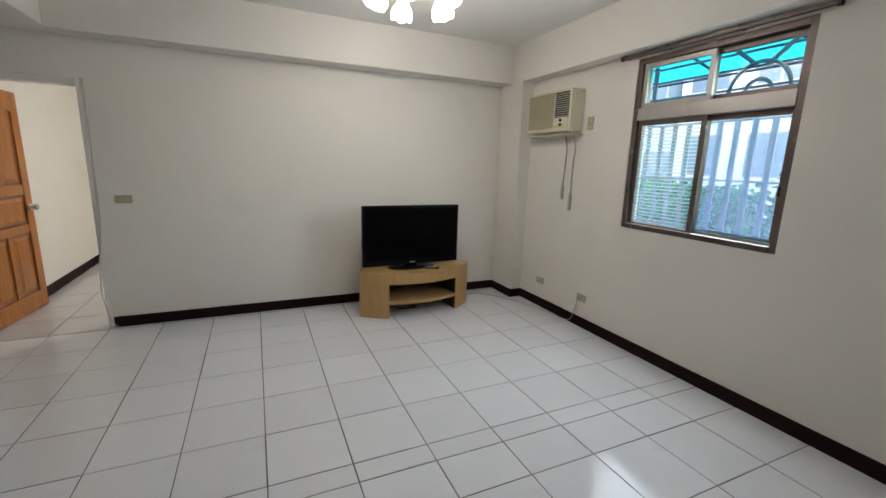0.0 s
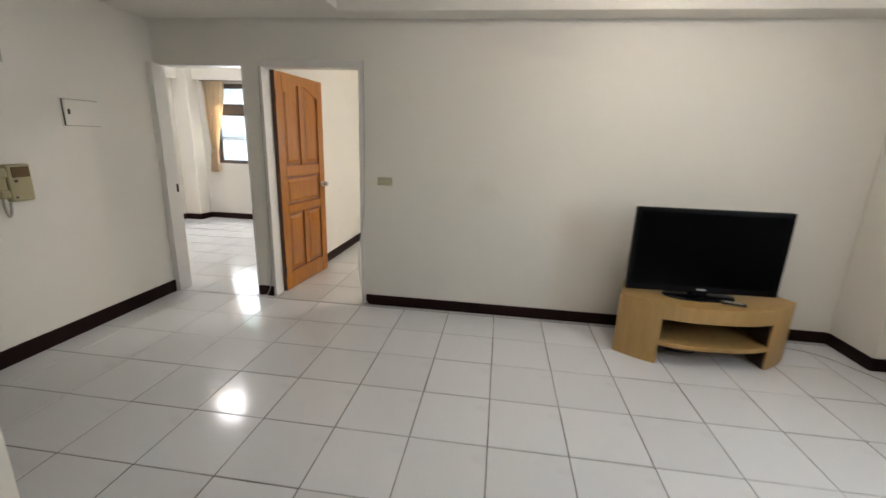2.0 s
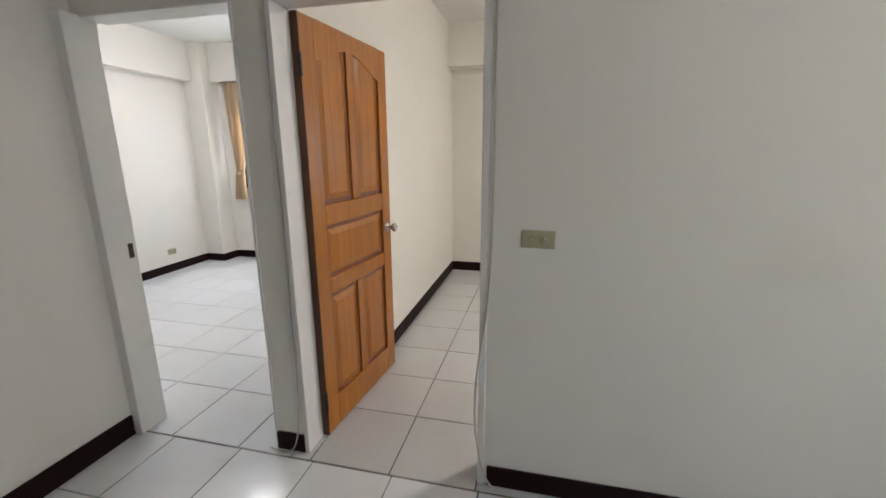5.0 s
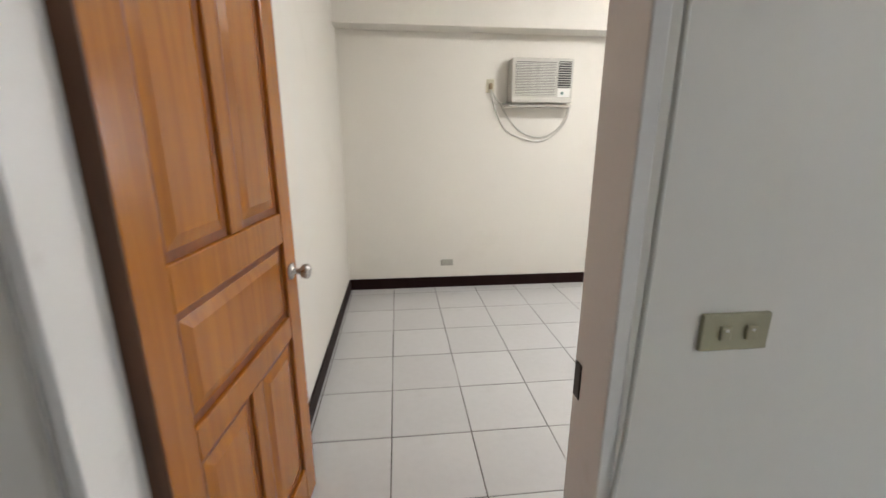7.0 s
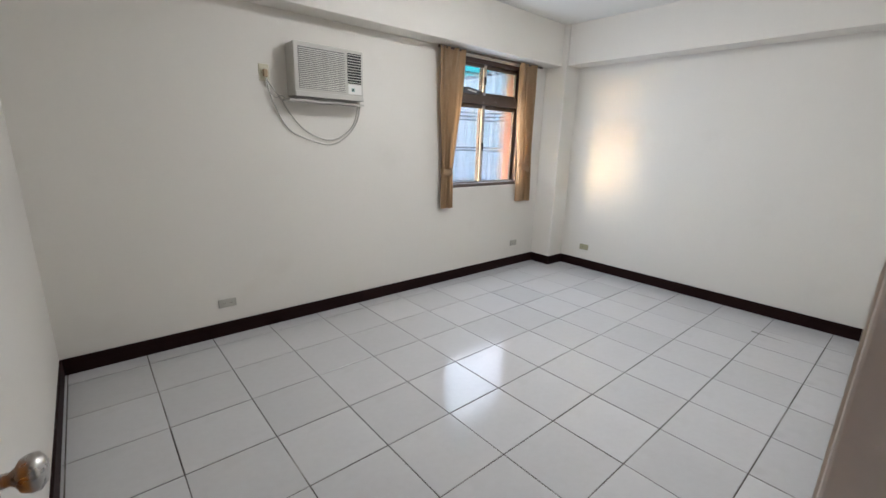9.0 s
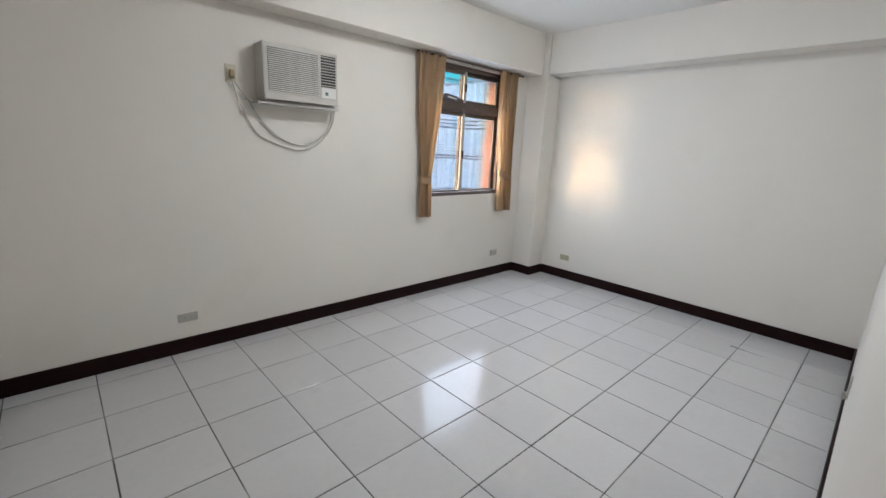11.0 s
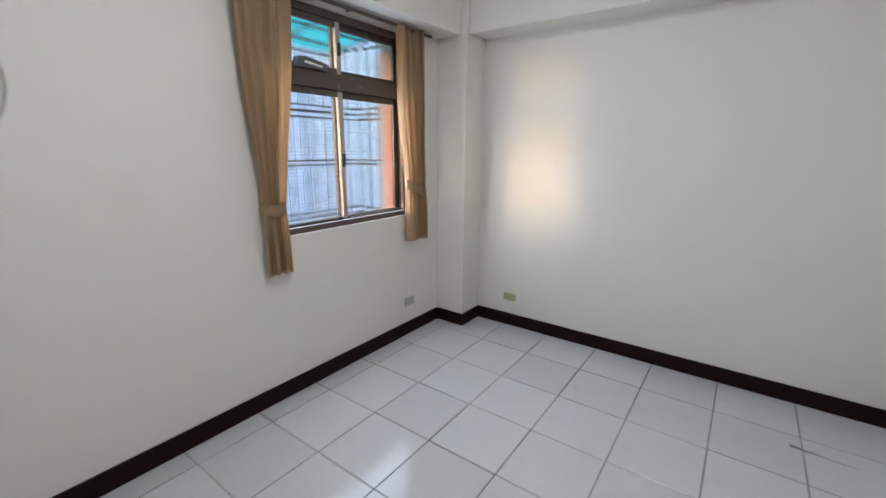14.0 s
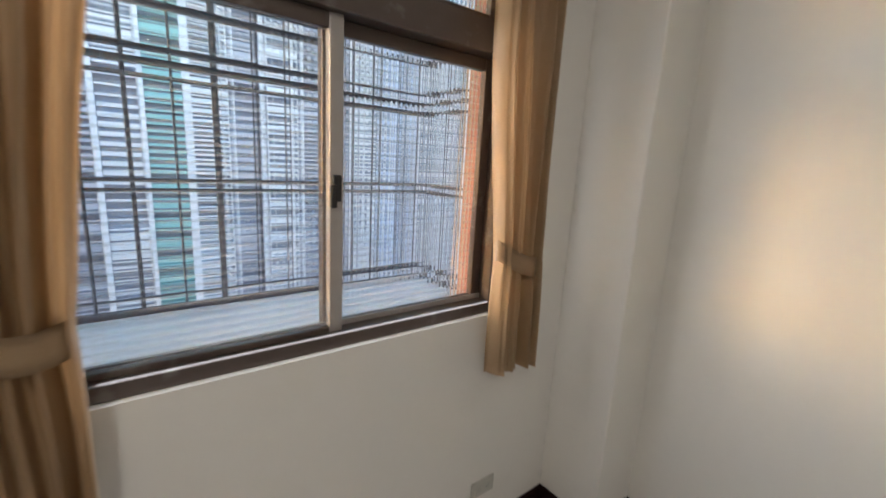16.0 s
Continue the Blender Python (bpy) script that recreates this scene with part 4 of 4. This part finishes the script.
# ---- window air conditioners ----
def air_conditioner(m, w, h, d, vent, body, face, bracket, label, slats):
    """Local: x along the wall, y into the wall (front at -d), z up from the base. vent: width of the louvre at the right."""
    ob = thing("air_conditioner", m, label, "air conditioner")
    part("body", bevelled(0, w, -d + 0.03, 0.002, 0, h, 0.008), body, ob)
    fr = part("front", bevelled(-0.004, w + 0.004, -d, -d + 0.034, -0.002, h + 0.002, 0.010, 3), body, ob)
    gx1 = w - vent - 0.022
    if slats:
        # grey backing paints the shade between the grille slats
        part("grille_back", bevelled(0.03, gx1, -d - 0.002, -d + 0.004, 0.055, h - 0.03, 0.001, 1), material("grille_shade", (0.22, 0.215, 0.20), 0.6, var=0.1), fr)
        sm = mesh("slat", bevelled(0.03, gx1, -d - 0.009, -d - 0.001, 0, 0.0062, 0.002, 1), face)
        k = 0.058
        while k < h - 0.034:
            part("slat", sm, face, fr, m=Matrix.Translation((0, 0, k)))
            k += 0.0130
    else:
        part("panel", bevelled(0.018, gx1, -d - 0.004, -d + 0.004, 0.018, h - 0.018, 0.004), face, fr, "plain beige front panel")
    part("vent_back", bevelled(w - vent, w - 0.018, -d - 0.002, -d + 0.006, h * 0.34, h - 0.024, 0.001, 1), BLACK, fr, "dark air outlet")
    vm = mesh("vent_slat", bevelled(w - vent, w - 0.018, -d - 0.008, -d - 0.001, 0, 0.005, 0.0015, 1), body)
    z = h * 0.36
    while z < h - 0.03:
        part("vent_slat", vm, body, fr, m=Matrix.Translation((0, 0, z)))
        z += 0.0195
    part("control_plate", bevelled(w - vent, w - 0.018, -d - 0.004, -d + 0.004, 0.045, h * 0.32, 0.003), CREAM if not slats else WHITE_PLASTIC, fr)
    if slats:
        part("display", bevelled(w - vent + 0.03, w - vent + 0.055, -d - 0.006, -d - 0.003, 0.064, 0.09, 0.002), material("ac_display", (0.20, 0.34, 0.30), 0.3, var=0.1), fr, "small green display")
        part("knob", bevelled(w - vent + 0.034, w - vent + 0.046, -d - 0.009, -d - 0.005, 0.070, 0.084, 0.002), BLACK, fr)
    else:
        for zz in (0.06, 0.10):
            part("knob", lathe([(0.0001, 0), (0.013, 0), (0.012, 0.014), (0.0001, 0.016)], 14), BLACK, fr, "black dial", pose(w - vent / 2 - 0.01, -d - 0.003, zz, 90, 0, 0))
    part("lower_lip", bevelled(0.0, w, -d - 0.006, -d + 0.006, -0.002, 0.034, 0.004), body, fr)
    part("bracket", bevelled(-0.04, w + 0.015, -d + 0.015, 0.002, -0.034, -0.022, 0.002), bracket, ob, "thin support shelf")
    part("bracket_block", bevelled(0.02, w - 0.02, -d + 0.06, 0.002, -0.023, 0.001, 0.002), bracket, ob)
    return ob


AC_SHELL = material("ac_shell_paint", (0.52, 0.50, 0.45), 0.45, var=0.06, scale=9)
AC_FACE = material("ac_front_plastic", (0.72, 0.70, 0.64), 0.27, var=0.05, scale=9)
air_conditioner(on(-0.660, NORTH, 1.772, S_N), 0.55, 0.365, 0.165, 0.135, AC_SHELL, AC_FACE, AC_SHELL, "white window air conditioner with a slatted grille", True)
air_conditioner(on(EAST, 3.622, 1.845, S_E), 0.645, 0.378, 0.16, 0.215, CREAM, BEIGE_PANEL, CREAM, "old cream window air conditioner with a beige front", False)

# cables
Y = NORTH - 0.014
tube("ac_cable", [(-0.820, Y - 0.02, 1.88), (-0.805, Y - 0.02, 1.80), (-0.755, Y, 1.68), (-0.675, Y, 1.53), (-0.555, Y, 1.475), (-0.355, Y, 1.42), (-0.240, Y, 1.455), (-0.130, Y, 1.55), (-0.072, Y, 1.65),
                  (-0.052, Y, 1.78), (-0.085, Y, 1.83)], 0.0055, CABLE)
tube("ac_cable", [(-0.815, Y - 0.02, 1.88), (-0.775, Y - 0.01, 1.82), (-0.715, Y, 1.76), (-0.655, Y, 1.65), (-0.535, Y, 1.52), (-0.375, Y, 1.46), (-0.265, Y, 1.475), (-0.155, Y, 1.545), (-0.098, Y, 1.63),
                  (-0.078, Y, 1.745)], 0.0055, CABLE)
tube("ac_cable", [(-0.795, Y, 1.80), (-0.755, Y, 1.74), (-0.715, Y - 0.02, 1.79), (-0.685, Y - 0.03, 1.745)], 0.004, CABLE)
for o in [o for o in bpy.data.objects if o.name.startswith("ac_cable")]:
    tagged(o, "thin white power cable hanging below the air conditioner", "cable", "air conditioner cables")
X = EAST - 0.012
for pts, lab in (([(X - 0.04, 3.15, 1.82), (X, 3.15, 1.72), (X, 3.155, 1.62), (X, 3.16, 1.48), (X, 3.17, 1.32)], "grey power cable hanging from the air conditioner"),
                 ([(X - 0.04, 3.03, 1.82), (X, 3.02, 1.70), (X, 3.05, 1.58), (X, 3.045, 1.46), (X, 3.05, 1.24)], "grey power cable hanging from the air conditioner")):
    tagged(tube("hanging_cable", pts, 0.007, CABLE_GREY), lab, "cable", "living room cords")
for y, z0, z1 in ((3.17, 1.20, 1.34), (3.05, 1.10, 1.26)):
    p = thing("cord_plug", pose(X, y, z0), "grey plug at the end of a hanging cord", "plug", "living room cords")
    part("body", bevelled(-0.012, 0.012, -0.014, 0.014, 0, z1 - z0, 0.006, 2), GREY_PLASTIC, p)
tagged(tube("wall_cable", [(EAST - 0.03, 2.795, 0.265), (EAST - 0.035, 2.81, 0.18), (EAST - 0.03, 2.84, 0.10), (EAST - 0.03, 2.88, 0.006), (EAST - 0.05, 3.2, 0.006), (2.60, 3.55, 0.006), (2.50, 3.72, 0.006),
                            (2.38, 3.95, 0.006), (2.15, 4.04, 0.006), (1.95, 4.0, 0.006)], 0.0036, CABLE_GREY), "grey cable lying on the floor along the wall", "cable")
YJ = TVW - 0.014
tagged(tube("door_cable", [(-1.290, YJ, 2.10), (-1.288, YJ, 1.6), (-1.293, YJ, 1.1), (-1.300, YJ, 0.85), (-1.345, YJ - 0.01, 0.55), (-1.350, YJ - 0.015, 0.32), (-1.325, YJ - 0.02, 0.15), (-1.290, YJ - 0.015, 0.03),
                            (-1.27, YJ - 0.01, 0.008)], 0.005, CABLE), "loose white cable along the door frame", "cable")
tagged(tube("door_cable", [(-2.195, YJ, 2.04), (-2.206, YJ, 1.5), (-2.198, YJ, 1.2), (-2.208, YJ, 0.8), (-2.203, YJ, 0.4), (-2.212, YJ - 0.005, 0.18), (-2.24, YJ - 0.02, 0.02), (-2.32, YJ - 0.03, 0.008),
                            (-2.385, YJ - 0.01, 0.008)], 0.004, CABLE_GREY), "thin grey cable along the door frame", "cable")

# ---- television and its stand ----
SX0, SX1, SF, SS, SB, STOP = 0.790, 2.025, 3.53, 3.77, 4.09, 0.455


def bow(x):
    u = (x - (SX0 + SX1) / 2) / ((SX1 - SX0) / 2)
    return SF + (SS - SF) * abs(u) ** 2.6


def bow_outline(x0, x1, n=14, inset=0.0, back=SB, b0=0.0, b1=0.0):
    pts = [(x0 + (x1 - x0) * i / n, bow(x0 + (x1 - x0) * i / n) + inset) for i in range(n + 1)]
    return pts + [(x1 - b1, back), (x0 + b0, back)]


SC = Vector((1.407, 3.8, 0))
st = thing("tv_stand", Matrix.Translation(SC) @ Matrix.Rotation(radians(4), 4, "Z") @ Matrix.Translation(-SC), "pale wooden bow-fronted television stand with open shelves", "tv stand")
part("side", prism(bow_outline(SX0, 1.035, 40, b0=0.13), 0.0, 0.3467), MAPLE, st)
part("side", prism(bow_outline(1.780, SX1, 40, b1=0.13), 0.0, 0.3467), MAPLE, st)
part("top", prism(bow_outline(SX0, SX1, 90, b0=0.13, b1=0.13), 0.347, STOP), MAPLE, st)
part("shelf", prism(bow_outline(1.037, 1.778, 14, 0.006, 4.04), 0.142, 0.172), MAPLE, st)
# back board and added lining sheets carry the shelves' inner shade as colour
part("back", bevelled(1.037, 1.778, 4.05, 4.07, 0.01, 0.345, 0.001, 1), STAND_SHADE, st, "back board with the shelf shade in its colour")
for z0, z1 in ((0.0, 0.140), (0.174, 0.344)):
    part("inner_side", bevelled(1.036, 1.042, 3.61, 4.04, z0, z1, 0.001, 1), STAND_SHADE, st, "added lining coloured as the shade inside the stand")
    part("inner_side", bevelled(1.773, 1.779, 3.61, 4.04, z0, z1, 0.001, 1), STAND_SHADE, st, "added lining coloured as the shade inside the stand")
part("inner_top", bevelled(1.044, 1.771, 3.60, 4.04, 0.338, 0.346, 0.001, 1), STAND_SHADE, st, "added lining coloured as the shade inside the stand")

tv = thing("television", pose(1.352, 3.79, STOP, 0, 0, 1.8), "black flat-screen television, switched off", "television")
part("bezel", bevelled(-0.519, 0.519, -0.028, 0.020, 0.035, 0.640, 0.008, 3), TV_BLACK, tv)
part("screen", bevelled(-0.489, 0.489, -0.0305, -0.026, 0.085, 0.612, 0.001, 1), TV_SCREEN, tv, "dark glossy screen")
part("back_cover", bevelled(-0.40, 0.40, 0.015, 0.075, 0.09, 0.58, 0.02, 3), TV_BLACK, tv)
part("badge", bevelled(-0.03, 0.03, -0.0315, -0.0275, 0.055, 0.066, 0.001, 1), GREY_PLASTIC, tv, "small grey maker's badge")
part("neck", bevelled(-0.06, 0.06, -0.01, 0.04, 0.012, 0.06, 0.006), TV_BLACK, tv)
part("foot", lathe([(0.0001, 0.0), (0.25, 0.0), (0.25, 0.008), (0.22, 0.014), (0.0001, 0.018)], 40), TV_BLACK, tv, "", Matrix.Diagonal((1.0, 0.48, 1, 1)), True)
tagged(tube("tv_cable", [(0.845, 3.80, 0.80), (0.822, 3.79, 0.68), (0.818, 3.79, 0.55), (0.85, 3.82, 0.465), (1.0, 3.90, 0.46)], 0.004, CABLE), "thin white cable hanging behind the television", "cable")
bx = thing("remote_control", pose(1.53, 3.66, STOP, 0, 0, 74), "small black remote control on the television stand", "remote control")
part("body", bevelled(-0.022, 0.022, -0.075, 0.075, 0.0, 0.017, 0.006, 2), BLACK, bx)
part("keys", bevelled(-0.015, 0.015, -0.05, 0.055, 0.016, 0.019, 0.001, 1), GREY_PLASTIC, bx)
tagged(tube("power_cable", [(1.2, 3.80, 0.008), (1.35, 3.76, 0.008), (1.45, 3.82, 0.008), (1.30, 3.90, 0.008), (1.5, 3.98, 0.008)], 0.006, BLACK), "black power cable on the floor under the stand", "cable")

# small box left on the window transom
BOX_GREY = material("dark_box_card", (0.09, 0.09, 0.10), 0.5, var=0.15, scale=20)
sb = thing("small_box", pose(1.25, NORTH + 0.030, WIN_B[2] + 0.958, 0, 0, -3), "crumpled dark grey carton lying on the window transom", "box")
part("body", prism([(-0.105, 0.0), (0.085, 0.0), (0.112, 0.032), (0.055, 0.044), (-0.045, 0.060), (-0.098, 0.056)], -0.034, 0.012, "y"), BOX_GREY, sb)
part("label", prism([(-0.060, 0.026), (0.060, 0.012), (0.064, 0.022), (-0.052, 0.038)], -0.0365, -0.0335, "y"), WHITE_PLASTIC, sb, "torn white paper label")

# ---- lamps ----
lamp = thing("ceiling_lamp", pose(0.93, 2.62, CEIL) @ Matrix.Scale(1.18, 4), "ceiling lamp with a ring of opal glass petals, lit", "ceiling lamp")
part("canopy", lathe([(0.0001, 0.0), (0.09, 0.0), (0.085, -0.03), (0.03, -0.05), (0.018, -0.06), (0.018, -0.14), (0.0001, -0.145)], 24), STEEL, lamp, "", None, True)
for k in range(5):
    a = 2 * math.pi * k / 5 + 0.35
    mt = Matrix.Rotation(a, 4, "Z")
    tube("arm", [tuple(mt @ Vector(p)) for p in ((0.01, 0, -0.12), (0.08, 0, -0.15), (0.15, 0, -0.13), (0.19, 0, -0.15))], 0.008, STEEL, lamp)
    part("shade", lathe([(0.018, 0.02), (0.03, 0.0), (0.055, -0.035), (0.065, -0.07), (0.06, -0.10)], 18), OPAL, lamp, "opal glass flower shade", mt @ pose(0.19, 0, -0.16, 0, -18, 0), True)
    part("bulb", lathe([(0.0001, 0.01), (0.016, 0.0), (0.028, -0.04), (0.03, -0.07), (0.02, -0.10), (0.0001, -0.108)], 16), BULB, lamp, "lit bulb", mt @ pose(0.19, 0, -0.165, 0, -18, 0), True)


def dome_lamp(x, y, glass, label):
    ob = thing("ceiling_lamp", pose(x, y, CEIL), label, "ceiling lamp")
    part("base", lathe([(0.0001, 0), (0.19, 0), (0.19, -0.025), (0.0001, -0.026)], 32), WHITE_PLASTIC, ob)
    part("shade", lathe([(0.18, -0.02), (0.175, -0.05), (0.14, -0.085), (0.08, -0.105), (0.0001, -0.11)], 32), glass, ob, "lit opal glass dome", None, True)
    return ob


dome_lamp(0.30, 5.85, DOME, "round opal ceiling lamp, lit, in the bedroom")
dome_lamp(-4.18, 6.06, DOME_SIDE, "round opal ceiling lamp, lit, in the side room")


# ---- floors: glazed tiles on dark grout ----
def tiled_floor(name, rects, gx, gy, label, px, py, tile_mat=TILE_M):
    """Tiles of px by py size with joint lines at gx and gy, cut at the edges of the rectangles (x0, x1, y0, y1)."""
    bm = bmesh.new()
    for x0, x1, y0, y1 in rects:
        box(bm, x0, x1, y0, y1, -0.05, -0.0025)
    fl = solid(name, bm, GROUT, label, "floor")
    cache = {}
    rng = random.Random(7)
    j = 0.0023
    for x0, x1, y0, y1 in rects:
        i0, i1 = math.floor((x0 - gx) / px), math.ceil((x1 - gx) / px)
        k0, k1 = math.floor((y0 - gy) / py), math.ceil((y1 - gy) / py)
        for i in range(i0, i1):
            for k in range(k0, k1):
                row0 = gy + k * py
                if row0 + py - y0 < 0.1:
                    continue
                row0 = y0 if row0 - y0 < 0.1 else row0
                a0, a1 = max(x0, gx + i * px) + j, min(x1, gx + (i + 1) * px) - j
                b0, b1 = max(y0, row0) + j, min(y1, gy + (k + 1) * py) - j
                if a1 - a0 < 0.012 or b1 - b0 < 0.012:
                    continue
                s = rng.choice((0.0, 0.0, 0.0006, 0.0012))
                a0, a1, b0, b1 = a0 + s, a1 - s, b0 + s, b1 - s
                w, d = round(a1 - a0, 4), round(b1 - b0, 4)
                if (w, d) not in cache:
                    t = bmesh.new()
                    q = 0.0016
                    lo = [t.verts.new(p) for p in ((0, 0, -0.004), (w, 0, -0.004), (w, d, -0.004), (0, d, -0.004))]
                    md = [t.verts.new(p) for p in ((0, 0, -0.0012), (w, 0, -0.0012), (w, d, -0.0012), (0, d, -0.0012))]
                    hi = [t.verts.new(p) for p in ((q, q, 0), (w - q, q, 0), (w - q, d - q, 0), (q, d - q, 0))]
                    t.faces.new(hi)
                    for a, b in ((lo, md), (md, hi)):
                        for s in range(4):
                            t.faces.new((a[s], a[(s + 1) % 4], b[(s + 1) % 4], b[s]))
                    cache[(w, d)] = mesh("tile", t, tile_mat)
                tilt = pose(a0, b0, rng.uniform(-0.0003, 0.0003), rng.uniform(-0.05, 0.05), rng.uniform(-0.05, 0.05), 0)
                part("tile", cache[(w, d)], tile_mat, fl, m=tilt)
    return fl


tiled_floor("floor_living", [(BLOCK_X, EAST, SOUTH, BLOCK_Y), (WEST - 0.15, EAST, BLOCK_Y, 4.146)], 0.2954, 0.0648, "glossy off-white square floor tiles with dark joints", 0.4043, 0.4077)
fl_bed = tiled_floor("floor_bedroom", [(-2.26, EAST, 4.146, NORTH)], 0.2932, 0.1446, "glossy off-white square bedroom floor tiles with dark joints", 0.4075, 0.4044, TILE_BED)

tiled_floor("floor_room", [(R1_W, -2.26, 4.146, NORTH)], 0.2932, 0.1446, "glossy off-white square floor tiles in the side room", 0.4075, 0.4044)

# a cracked, chipped tile near the bedroom's east wall
CRACK = material("crack_dirt", (0.17, 0.16, 0.15), 0.9, var=0.3, scale=40)
rng = random.Random(5)
bm = bmesh.new()
edge = []
for k in range(13):
    y, w = 5.05 - 0.022 * k, 0.012 * (1 - k / 14) ** 2 + 0.0015
    x = 2.215 - 0.0015 * k + rng.uniform(-0.004, 0.004)
    edge.append((bm.verts.new((x - w, y, 0.0009)), bm.verts.new((x + w * rng.uniform(0.6, 1.4), y, 0.0009))))
for a, b in zip(edge, edge[1:]):
    bm.faces.new((a[0], b[0], b[1], a[1]))
part("tile_crack", bm, CRACK, fl_bed, "dark crack across a chipped tile")
